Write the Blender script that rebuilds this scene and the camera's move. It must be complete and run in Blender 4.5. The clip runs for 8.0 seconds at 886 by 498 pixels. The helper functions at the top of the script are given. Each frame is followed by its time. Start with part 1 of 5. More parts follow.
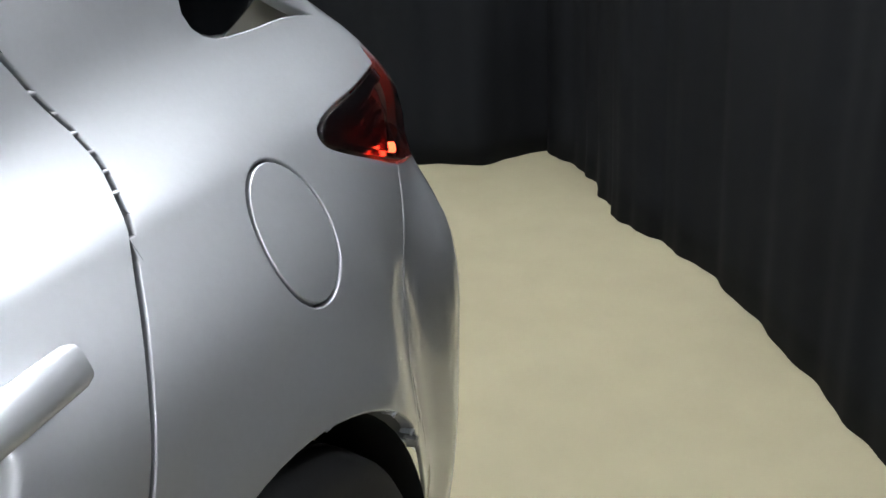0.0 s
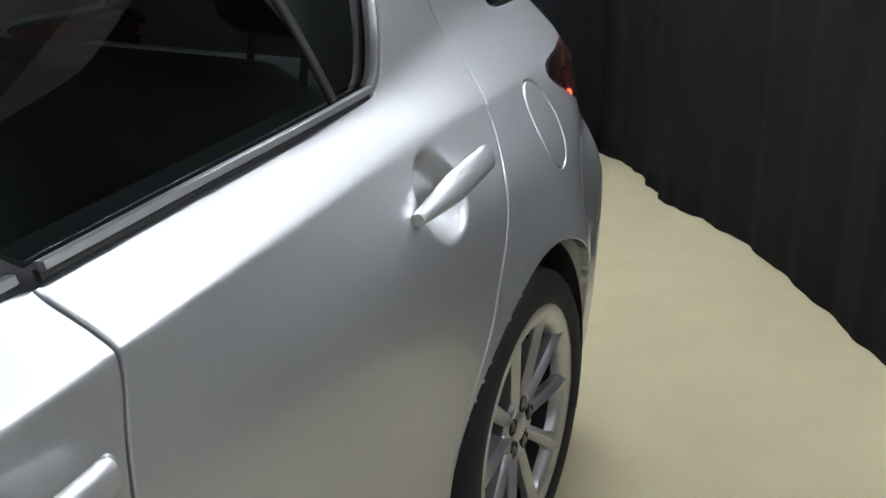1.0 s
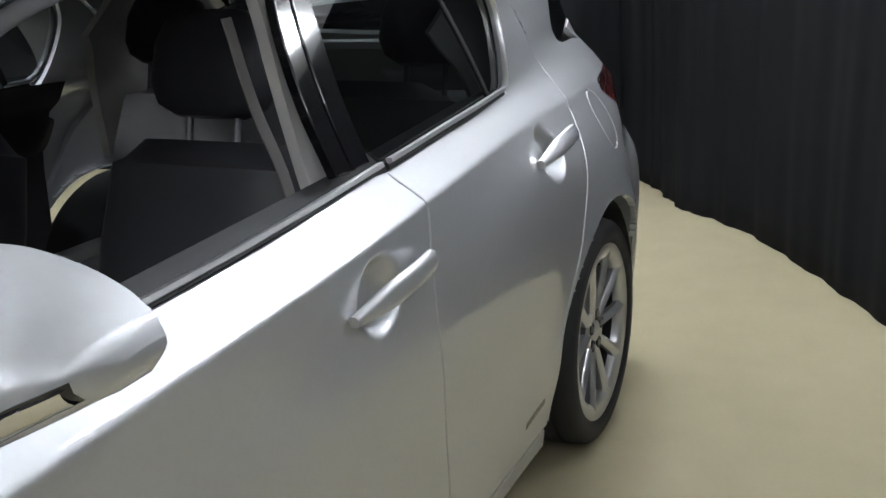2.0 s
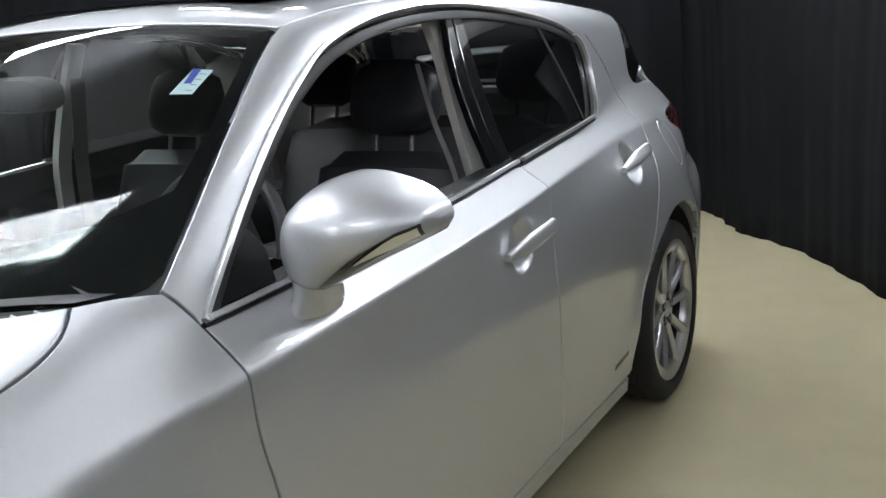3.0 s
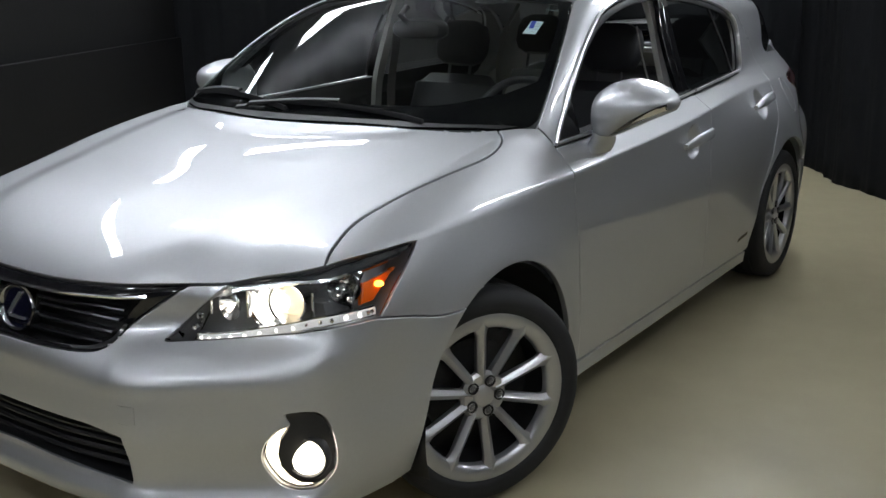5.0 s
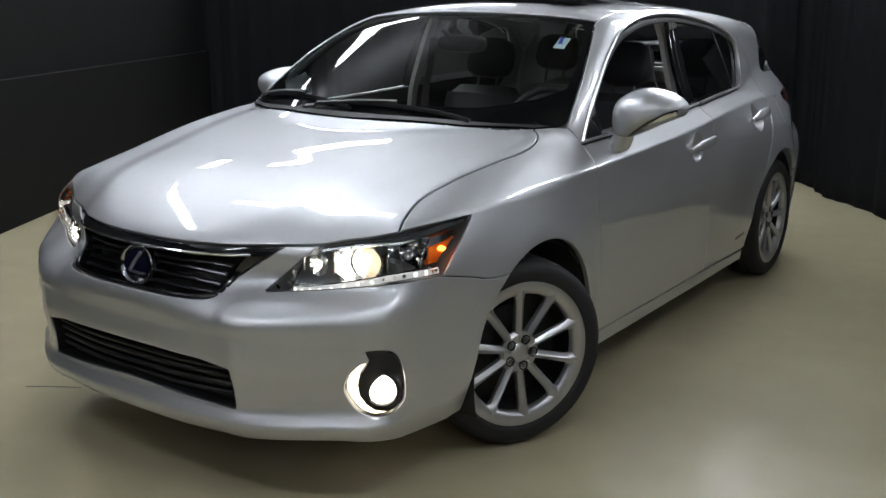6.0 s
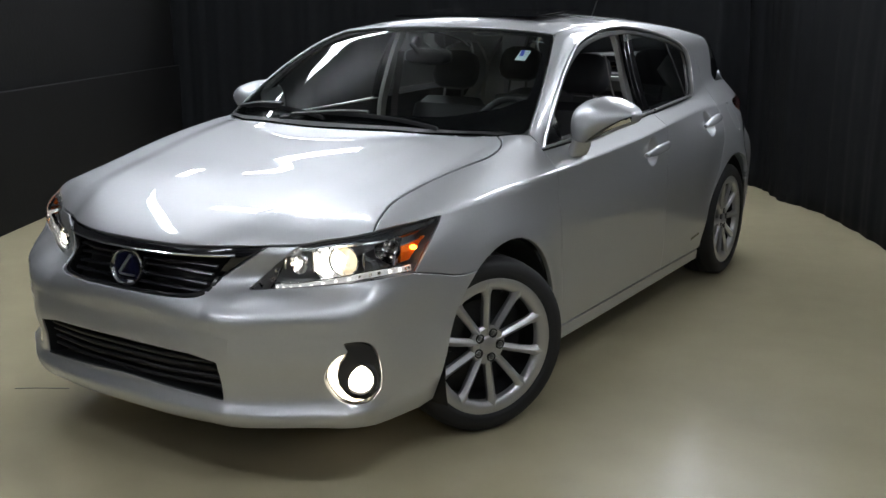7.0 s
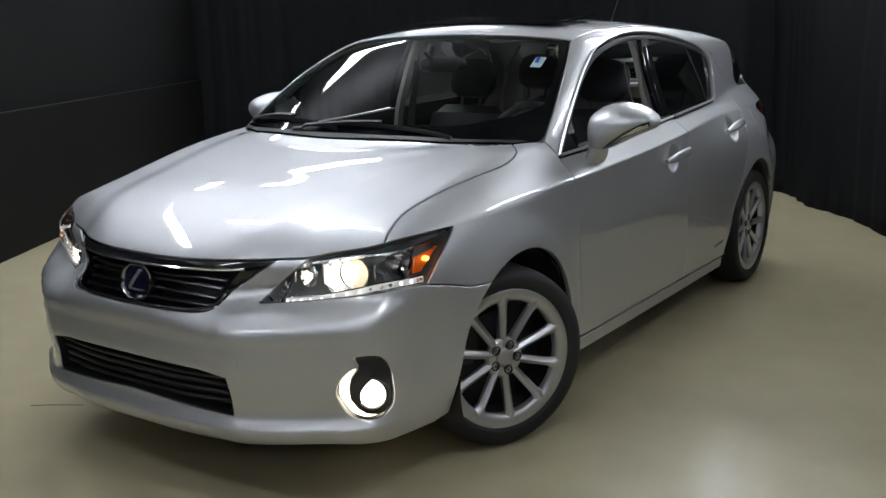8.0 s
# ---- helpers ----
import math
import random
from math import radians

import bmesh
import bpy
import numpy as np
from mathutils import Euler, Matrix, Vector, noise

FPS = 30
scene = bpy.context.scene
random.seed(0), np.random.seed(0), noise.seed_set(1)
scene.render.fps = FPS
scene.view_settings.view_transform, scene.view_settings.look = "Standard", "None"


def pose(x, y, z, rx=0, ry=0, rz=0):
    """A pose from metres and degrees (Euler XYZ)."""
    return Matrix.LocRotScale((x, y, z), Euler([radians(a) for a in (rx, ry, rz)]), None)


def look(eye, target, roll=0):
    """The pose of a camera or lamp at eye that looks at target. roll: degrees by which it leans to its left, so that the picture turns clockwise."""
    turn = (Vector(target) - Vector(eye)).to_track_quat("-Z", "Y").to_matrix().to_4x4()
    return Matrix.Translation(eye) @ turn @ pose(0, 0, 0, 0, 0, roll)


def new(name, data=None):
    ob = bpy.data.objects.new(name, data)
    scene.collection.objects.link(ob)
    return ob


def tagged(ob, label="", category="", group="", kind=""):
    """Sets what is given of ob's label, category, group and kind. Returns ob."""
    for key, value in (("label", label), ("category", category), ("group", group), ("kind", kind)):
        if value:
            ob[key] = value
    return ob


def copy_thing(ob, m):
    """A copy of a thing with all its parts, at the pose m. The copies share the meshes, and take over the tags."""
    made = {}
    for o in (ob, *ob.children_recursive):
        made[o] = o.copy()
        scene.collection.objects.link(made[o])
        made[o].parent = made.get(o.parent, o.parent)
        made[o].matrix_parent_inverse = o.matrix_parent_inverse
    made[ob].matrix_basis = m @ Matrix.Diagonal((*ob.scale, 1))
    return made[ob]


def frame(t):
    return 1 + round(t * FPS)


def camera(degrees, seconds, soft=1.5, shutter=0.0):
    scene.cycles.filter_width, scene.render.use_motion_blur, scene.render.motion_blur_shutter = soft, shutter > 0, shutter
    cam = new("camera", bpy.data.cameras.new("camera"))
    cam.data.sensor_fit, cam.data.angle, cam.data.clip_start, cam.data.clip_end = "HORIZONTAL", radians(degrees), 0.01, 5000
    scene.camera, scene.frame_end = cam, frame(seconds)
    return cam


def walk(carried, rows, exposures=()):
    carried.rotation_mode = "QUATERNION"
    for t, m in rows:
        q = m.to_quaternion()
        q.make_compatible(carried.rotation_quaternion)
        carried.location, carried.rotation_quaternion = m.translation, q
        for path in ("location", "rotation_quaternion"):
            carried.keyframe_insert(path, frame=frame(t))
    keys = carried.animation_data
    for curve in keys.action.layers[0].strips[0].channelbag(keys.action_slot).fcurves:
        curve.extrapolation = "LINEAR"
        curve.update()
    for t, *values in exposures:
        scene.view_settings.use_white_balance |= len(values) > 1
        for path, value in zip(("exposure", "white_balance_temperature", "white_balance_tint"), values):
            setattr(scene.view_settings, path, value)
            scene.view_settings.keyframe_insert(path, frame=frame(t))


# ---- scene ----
cam = camera(47.9, 8.0)
PATH = [
    (0, (1.402, 1.879, 1.272), (0.59, 3.541, 0.51), -2.8),
    (0.5, (1.431, 1.443, 1.276), (0.751, 3.185, 0.568), -2.7),
    (1, (1.397, 1.024, 1.297), (0.598, 2.719, 0.599), 0.2),
    (1.2, (1.459, 0.851, 1.299), (0.563, 2.512, 0.637), -1.0),
    (2.3, (1.571, -0.08, 1.335), (0.757, 1.673, 0.821), -2.8),
    (2.5, (1.605, -0.207, 1.329), (0.694, 1.517, 0.881), -2.8),
    (3, (1.769, -0.626, 1.353), (0.814, 1.07, 0.893), -4.0),
    (3.5, (1.829, -1.101, 1.371), (0.849, 0.573, 0.884), -1.1),
    (4, (1.986, -1.46, 1.377), (0.904, 0.164, 0.939), -2.3),
    (4.5, (2.116, -1.816, 1.391), (1.005, -0.206, 0.971), -3.5),
    (5, (2.173, -2.195, 1.416), (1.075, -0.606, 0.896), -0.5),
    (5.2, (2.195, -2.286, 1.408), (1.07, -0.712, 0.901), 0.9),
    (6.3, (2.382, -2.829, 1.407), (1.324, -1.197, 0.939), 0.2),
    (6.5, (2.41, -2.873, 1.423), (1.385, -1.22, 0.957), 0.2),
    (7, (2.444, -2.891, 1.42), (1.399, -1.248, 0.964), 0.2),
    (7.5, (2.456, -2.86, 1.415), (1.38, -1.232, 0.977), -1.0),
    (8, (2.451, -2.815, 1.405), (1.356, -1.199, 0.971), -0.9),
]
walk(cam, [(t, look(eye, target, roll)) for t, eye, target, roll in PATH],
     [(0, 1.47), (1.0, 1.55), (2.5, 1.48), (3.5, 1.15), (4.5, .64), (8, .62)])

# ---- light ----
world = bpy.data.worlds.new("world")
scene.world = world
world.use_nodes = True
world.node_tree.nodes["Background"].inputs[0].default_value = (.55, .6, .7, 1)
world.node_tree.nodes["Background"].inputs[1].default_value = .02


# ---- materials ----
def material(name, base, rough=.5, metal=0.0, vary=.06, size=8.0, bump=0.0, bump_size=60.0, coat=0.0, rough_vary=.08, emit=None, power=0.0, clear=0.0, spec=.5, bands=None):
    m = bpy.data.materials.new(name)
    m.use_nodes = True
    nt = m.node_tree
    b = nt.nodes["Principled BSDF"]
    b.inputs["Metallic"].default_value = metal
    b.inputs["Coat Weight"].default_value = coat
    b.inputs["Coat Roughness"].default_value = .03
    b.inputs["Transmission Weight"].default_value = clear
    b.inputs["Specular IOR Level"].default_value = spec
    b.inputs["Base Color"].default_value = (*base, 1)
    b.inputs["Roughness"].default_value = rough
    tex = nt.nodes.new("ShaderNodeTexCoord")
    if vary or rough_vary:
        n1, n2 = nt.nodes.new("ShaderNodeTexNoise"), nt.nodes.new("ShaderNodeTexNoise")
        n1.inputs["Scale"].default_value, n1.inputs["Detail"].default_value = size, 6
        n2.inputs["Scale"].default_value, n2.inputs["Detail"].default_value = size * .13, 3
        add = nt.nodes.new("ShaderNodeMath")
        add.operation = "MULTIPLY_ADD"
        add.inputs[1].default_value = .6
        for n in (n1, n2):
            nt.links.new(tex.outputs["Object"], n.inputs["Vector"])
        nt.links.new(n1.outputs["Fac"], add.inputs[0])
        nt.links.new(n2.outputs["Fac"], add.inputs[2])
        ramp = nt.nodes.new("ShaderNodeMapRange")
        ramp.clamp = False
        ramp.inputs[1].default_value, ramp.inputs[2].default_value = .4, 1.2
        ramp.inputs[3].default_value, ramp.inputs[4].default_value = 1 - vary, 1 + vary
        nt.links.new(add.outputs[0], ramp.inputs[0])
        mul = nt.nodes.new("ShaderNodeVectorMath")
        mul.operation = "SCALE"
        mul.inputs[0].default_value = base
        nt.links.new(ramp.outputs[0], mul.inputs["Scale"])
        nt.links.new(mul.outputs[0], b.inputs["Base Color"])
        rr = nt.nodes.new("ShaderNodeMapRange")
        rr.clamp = False
        rr.inputs[1].default_value, rr.inputs[2].default_value = .2, .8
        rr.inputs[3].default_value, rr.inputs[4].default_value = max(rough - rough_vary, .01), rough + rough_vary
        nt.links.new(n2.outputs["Fac"], rr.inputs[0])
        nt.links.new(rr.outputs[0], b.inputs["Roughness"])
    if bump:
        n3, bp = nt.nodes.new("ShaderNodeTexNoise"), nt.nodes.new("ShaderNodeBump")
        n3.inputs["Scale"].default_value, n3.inputs["Detail"].default_value = bump_size, 4
        bp.inputs["Strength"].default_value, bp.inputs["Distance"].default_value = 1.0, bump
        nt.links.new(tex.outputs["Object"], n3.inputs["Vector"])
        nt.links.new(n3.outputs["Fac"], bp.inputs["Height"])
        nt.links.new(bp.outputs["Normal"], b.inputs["Normal"])
    if emit:
        b.inputs["Emission Color"].default_value = (*emit, 1)
        b.inputs["Emission Strength"].default_value = power
    return m


def glass(name, tint, rough=.0, fresnel=.9, ior=1.45):
    """Thin tinted pane: clear straight through, with a sharp reflection."""
    m = bpy.data.materials.new(name)
    m.use_nodes = True
    nt = m.node_tree
    nt.nodes.clear()
    out, mix = nt.nodes.new("ShaderNodeOutputMaterial"), nt.nodes.new("ShaderNodeMixShader")
    tr, gl, fr = nt.nodes.new("ShaderNodeBsdfTransparent"), nt.nodes.new("ShaderNodeBsdfGlossy"), nt.nodes.new("ShaderNodeFresnel")
    tr.inputs[0].default_value = (*tint, 1)
    gl.inputs["Roughness"].default_value = rough
    gl.inputs["Color"].default_value = (fresnel, fresnel, fresnel, 1)
    fr.inputs["IOR"].default_value = ior
    nt.links.new(fr.outputs[0], mix.inputs[0])
    nt.links.new(tr.outputs[0], mix.inputs[1])
    nt.links.new(gl.outputs[0], mix.inputs[2])
    nt.links.new(mix.outputs[0], out.inputs[0])
    return m


PAINT = material("silver_paint", (.555, .565, .583), .50, .86, vary=.03, size=900, coat=1.0, rough_vary=.008)
PAINT.node_tree.nodes["Principled BSDF"].inputs["Coat IOR"].default_value = 1.62
PAINT.node_tree.nodes["Principled BSDF"].inputs["Coat Roughness"].default_value = .018
FLOOR = material("beige_epoxy_floor", (.415, .367, .240), .24, vary=.11, size=5, rough_vary=.03, bump=.00015, bump_size=14, spec=.5)
CURTAIN = material("black_curtain_cloth", (.0070, .0077, .0090), .9, vary=.25, size=30, bump=.0006, bump_size=500, spec=.15)
DARK_WALL = material("dark_grey_wall", (.0068, .0068, .0072), .8, vary=.2, size=3, bump=.002, bump_size=30, spec=.2)
BLACK_BOARD = material("black_board", (.0045, .0045, .005), .7, vary=.3, size=3, bump=.001, bump_size=30, spec=.2)
DARK_CEILING = material("grey_ceiling_paint", (.24, .24, .245), .9, vary=.08, size=6, bump=.001, bump_size=120)
CEILING = material("white_sheet_metal", (.86, .86, .86), .6, vary=.06, size=6, bump=.001, bump_size=120)
ROOM_WALL = material("white_painted_wall", (.75, .75, .75), .8, vary=.1, size=2, bump=.001, bump_size=40)
TUBE = material("tube_diffuser", (.9, .9, .9), .5, vary=0, rough_vary=0, emit=(.93, .985, 1.06), power=21)
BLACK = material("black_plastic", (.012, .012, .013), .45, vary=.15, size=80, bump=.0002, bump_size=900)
GLOSS_BLACK = material("gloss_black", (.008, .008, .009), .08, vary=.05, size=20, rough_vary=.03, coat=.5)
RUBBER = material("tyre_rubber", (.010, .010, .0108), .7, vary=.25, size=40, bump=.0004, bump_size=300)
SEAL = material("rubber_seal", (.01, .01, .01), .6, vary=.1, size=40)
CHROME = material("chrome", (.82, .82, .83), .09, 1.0, vary=.03, size=30, rough_vary=.04)
SATIN_CHROME = material("satin_chrome", (.80, .80, .81), .30, .9, vary=.03, size=30, rough_vary=.01)
DARK_CHROME = material("dark_chrome", (.36, .36, .37), .16, 1.0, vary=.05, size=30, rough_vary=.04)
ALLOY = material("silver_alloy", (.52, .52, .53), .34, .8, vary=.06, size=25, rough_vary=.06, coat=.4, bump=.0001, bump_size=400)
STEEL = material("worn_steel", (.25, .25, .26), .45, .9, vary=.15, size=60)
LINING = material("grey_headliner", (.26, .25, .235), .9, vary=.06, size=40, bump=.0001, bump_size=500)
TRIM = material("dark_cabin_trim", (.04, .04, .042), .6, vary=.12, size=60, bump=.0001, bump_size=600)
LEATHER = material("black_leather", (.038, .038, .042), .45, vary=.15, size=30, bump=.00003, bump_size=220)
GREY_LEATHER = material("grey_leather", (.20, .20, .197), .5, vary=.12, size=30, bump=.00003, bump_size=220)
PALE_TRIM = material("pale_pillar_trim", (.50, .49, .46), .7, vary=.06, size=40, bump=.0002, bump_size=500)
WHITE_TRIM = material("white_plastic_trim", (.8, .8, .78), .5, vary=.04, size=40)
BELT_WEB = material("grey_belt_webbing", (.16, .15, .14), .8, vary=.1, size=300)
WINDSCREEN = glass("windscreen_glass", (.68, .74, .70), fresnel=.45, ior=1.36)
TINTED = glass("tinted_privacy_glass", (.16, .18, .18))
LENS = glass("clear_lamp_lens", (.93, .95, .95))
RED_LENS = glass("smoked_lamp_lens", (.62, .50, .50))
RED = material("red_reflector", (.17, .008, .006), .25, vary=.2, size=90, coat=.6)
RED_LED = material("red_led", (.8, .02, .01), .3, vary=0, rough_vary=0, emit=(1, .05, .02), power=9)
AMBER = material("amber_reflector", (.62, .12, .01), .2, vary=.15, size=120, coat=.8)
AMBER_LED = material("amber_bulb", (1, .35, .05), .3, vary=0, rough_vary=0, emit=(1, .33, .03), power=7)
LAMP_WHITE = material("lit_lamp", (1, 1, 1), .3, vary=0, rough_vary=0, emit=(1, .90, .72), power=7)
FOG_GLOW = material("lit_fog_crescent", (1, 1, 1), .3, vary=0, rough_vary=0, emit=(1, .86, .62), power=2.4)
LAMP_SOFT = material("lit_led_strip", (1, 1, 1), .3, vary=0, rough_vary=0, emit=(1, .94, .84), power=1.7)
SLAT = material("dark_grille_slat", (.06, .06, .065), .3, .9, vary=.1, size=40)
MASK = material("grey_lamp_mask", (.03, .033, .036), .3, .2, vary=.1, size=60)
LIGHT_GUIDE = material("pale_light_guide", (.7, .7, .72), .25, vary=.25, size=160, coat=1.0, emit=(1, .97, .92), power=.12)
PROJECTOR = material("lit_projector_lens", (1, .97, .9), .1, vary=0, rough_vary=0, emit=(1, .80, .48), power=.5, coat=1.0)
# metal behind the spokes, coloured near black to stand in for shade
SHADE_STEEL = material("shade_dark_steel", (.045, .045, .047), .5, .8, vary=.2, size=60)
BEZEL = material("smoked_lamp_bezel", (.36, .36, .37), .37, .75, vary=.1, size=60)
BLUE = material("blue_badge", (.005, .006, .022), .1, vary=.1, size=60, coat=1.0)
PAPER_BLUE = material("blue_print", (.03, .06, .45), .5, vary=.05, size=200)
PAPER = material("pale_paper", (.62, .74, .78), .6, vary=.05, size=200)
GREY_PRINT = material("grey_print", (.30, .32, .33), .6, vary=.05, size=200)
MIRROR = material("mirror_glass", (.9, .9, .9), .01, 1.0, vary=0, rough_vary=0)


# ---- mesh helpers ----
def part(name, bm, mat, parent=None, label="", smooth=True):
    """Links a bmesh as one mesh object under a thing or part."""
    me = bpy.data.meshes.new(name)
    bm.to_mesh(me)
    bm.free()
    me.materials.append(mat)
    for f in me.polygons:
        f.use_smooth = smooth
    if smooth:
        me.set_sharp_from_angle(angle=radians(38))
    ob = new(name, me)
    ob.parent = parent
    if label:
        tagged(ob, label)
    return ob


def box(bm, lo, hi, bevel=0.0, segments=2, m=None):
    r = bmesh.ops.create_cube(bm, size=1.0)
    lo, hi = Vector(lo), Vector(hi)
    bmesh.ops.transform(bm, matrix=Matrix.Translation((lo + hi) / 2) @ Matrix.Diagonal((*(hi - lo), 1)), verts=r["verts"])
    vs = r["verts"]
    if bevel:
        es = list({e for v in vs for e in v.link_edges})
        out = bmesh.ops.bevel(bm, geom=es, offset=bevel, segments=segments, affect="EDGES", profile=.6)
        vs = list({v for f in out["faces"] for v in f.verts} | {v for v in vs if v.is_valid})
    if m is not None:
        bmesh.ops.transform(bm, matrix=m, verts=vs)
    return vs


def rings(bm, loops, closed=True, cap=True):
    """A skin through loops of points."""
    rows = [[bm.verts.new(p) for p in loop] for loop in loops]
    n = len(rows[0])
    for a, b in zip(rows, rows[1:]):
        for i in range(n if closed else n - 1):
            j = (i + 1) % n
            bm.faces.new((a[i], a[j], b[j], b[i]))
    if cap:
        bm.faces.new(rows[0][::-1])
        bm.faces.new(rows[-1])
    bmesh.ops.recalc_face_normals(bm, faces=bm.faces[:])
    return rows


def lathe(bm, profile, axis="X", n=48, m=None):
    """A turned body: profile of (along, radius)."""
    loops = []
    for along, r in profile:
        loops.append([Vector((along, r * math.cos(2 * math.pi * i / n), r * math.sin(2 * math.pi * i / n))) for i in range(n)])
    if m is not None:
        loops = [[m @ p for p in loop] for loop in loops]
    rings(bm, loops, cap=False)


def spline(points, n=60):
    """Smooth run through points of any dimension."""
    c = np.array(points, float)
    c = np.vstack([2 * c[0] - c[1], c, 2 * c[-1] - c[-2]])
    u = np.linspace(0, len(points) - 1, n)
    i = np.minimum(u.astype(int), len(points) - 2)
    f = (u - i)[:, None]
    a, b, d, e = c[i], c[i + 1], c[i + 2], c[i + 3]
    return .5 * (2 * b + (d - a) * f + (2 * a - 5 * b + 4 * d - e) * f * f + (3 * b - a - 3 * d + e) * f ** 3)


def sweep(bm, path, section, ups, cap=True):
    """A section of (across, up) pairs swept along a path; ups: the section's up at each point."""
    path, ups = np.asarray(path), np.asarray(ups)
    tan = np.gradient(path, axis=0)
    tan /= np.linalg.norm(tan, axis=1)[:, None]
    side = np.cross(tan, ups)
    side /= np.linalg.norm(side, axis=1)[:, None]
    up = np.cross(side, tan)
    rings(bm, [[Vector(p + s * a + u * b) for a, b in section] for p, s, u in zip(path, side, up)], cap=cap)


def rod(bm, path, r, n=10):
    path = np.asarray(path, float)
    ups = np.tile((0.02, .03, 1.0), (len(path), 1))
    sweep(bm, path, [(r * math.cos(2 * math.pi * i / n), r * math.sin(2 * math.pi * i / n)) for i in range(n)], ups)


# ---- the room ----
bm = bmesh.new()
bmesh.ops.create_grid(bm, x_segments=60, y_segments=60, size=8)
floor = tagged(part("floor", bm, FLOOR), "beige glossy epoxy floor with faint scuffs", "floor", kind="structure")
bm = bmesh.new()
box(bm, (-8, -8, 3.9), (8, 8, 4.0))
tagged(part("ceiling", bm, DARK_CEILING, smooth=False), "plain grey painted ceiling above hung strip lights", "ceiling", kind="structure")
for i, (lo, hi) in enumerate((((-8.1, -8, 0), (-8, 8, 3.9)), ((8, -8, 0), (8.1, 8, 3.9)), ((-8, -8.1, 0), (8, -8, 3.9)), ((-8, 8, 0), (8, 8.1, 3.9)))):
    bm = bmesh.new()
    box(bm, lo, hi)
    tagged(part(("wall_west", "wall_east", "wall_south", "wall_north")[i], bm, ROOM_WALL, smooth=False), "plain white painted room wall", "wall", kind="structure")


crack = spline([(-.92, -.70), (-.86, -.655), (-.80, -.618), (-.745, -.585)], 20)
bm = bmesh.new()
rings(bm, [[Vector((x - .0016, y + .0022, .001)), Vector((x + .0016, y - .0022, .001)), Vector((x + .0008, y - .0011, -.004)), Vector((x - .0008, y + .0011, -.004))] for x, y in crack])
tagged(part("floor_crack", bm, SEAL, smooth=False), "thin dark hairline crack in the floor", "crack", kind="structure")


def curtain(points, height, seed, label, fold=.010, pitch=.26, low=None):
    """Cloth hung in folds along a line on the floor, with an uneven hem."""
    rnd = np.random.RandomState(seed)
    pts = np.array(points, float)
    seg = np.linalg.norm(np.diff(pts, axis=0), axis=1)
    total = seg.sum()
    cum = np.concatenate([[0], np.cumsum(seg)])
    n = int(total / .018)
    s = np.linspace(0, total, n)
    x, y = np.interp(s, cum, pts[:, 0]), np.interp(s, cum, pts[:, 1])
    t = np.stack([np.gradient(x), np.gradient(y)], 1)
    t /= np.linalg.norm(t, axis=1)[:, None]
    nrm = np.stack([-t[:, 1], t[:, 0]], 1)
    warp = np.cumsum(.6 + .8 * np.interp(s, np.linspace(0, total, int(total / .3) + 2), rnd.rand(int(total / .3) + 2))) * (total / n) / pitch * 2 * np.pi
    depth = fold * np.interp(s, np.linspace(0, total, int(total / .4) + 2), .35 + .9 * rnd.rand(int(total / .4) + 2))
    wave = depth * (np.sin(warp) + .35 * np.sin(2.3 * warp + 1))
    slow = .05 * np.interp(s, np.linspace(0, total, int(total / .6) + 2), rnd.rand(int(total / .6) + 2) - .5)
    tall = np.ones(n)
    if low:
        near = np.clip((3.7 - y) / .7, 0, 1)
        tall = 1 - (1 - low / height) * near * near * (3 - 2 * near)
    loops = []
    for k, z in enumerate((-.01, .12, .3 * height, .6 * height, .8 * height, height)):
        g = (1.15, 1.0, .95, .9, .85, .8)[k]
        drift = .02 * k * np.sin(s * 1.3 + k)
        loops.append([Vector((x[i] + nrm[i, 0] * (wave[i] * g + slow[i] + drift[i] * .3), y[i] + nrm[i, 1] * (wave[i] * g + slow[i] + drift[i] * .3), z * tall[i] if k > 1 else z)) for i in range(n)])
    bm = bmesh.new()
    rings(bm, loops, closed=False, cap=False)
    ob = part("curtain", bm, CURTAIN)
    mod = ob.modifiers.new("cloth", "SOLIDIFY")
    mod.thickness = .004
    return tagged(ob, label, "curtain", group="black backdrop curtains")


curtain([(-.22, 6.02), (.02, 5.82), (.28, 5.58), (.55, 5.08), (.70, 4.98), (.95, 4.72), (1.22, 4.3), (1.44, 3.92), (1.9, 3.1), (2.5, 2.0), (3.1, .7), (3.5, -.6), (3.75, -2.5), (3.8, -5.2)], 1.95, 3, "black cloth curtain hanging in soft folds down to the floor", low=1.6)
curtain([(-2.6, 5.3), (-1.6, 5.45), (-.5, 5.48), (-.2, 5.56), (0.0, 5.84), (.2, 6.1)], 2.6, 5, "black cloth curtain meeting another at the corner")
curtain([(-5.6, 4.2), (-4.6, 4.75), (-3.4, 5.15), (-2.5, 5.28)], 2.6, 8, "black cloth curtain with a dark vertical seam")
# added behind the camera, never in view, so the bumper reflects black
curtain([(3.78, -5.1), (3.2, -5.9), (1.6, -6.4), (-.6, -6.6), (-2.6, -6.2), (-3.6, -5.0)], 2.4, 11, "unseen black cloth curtain added behind the camera to darken reflections")
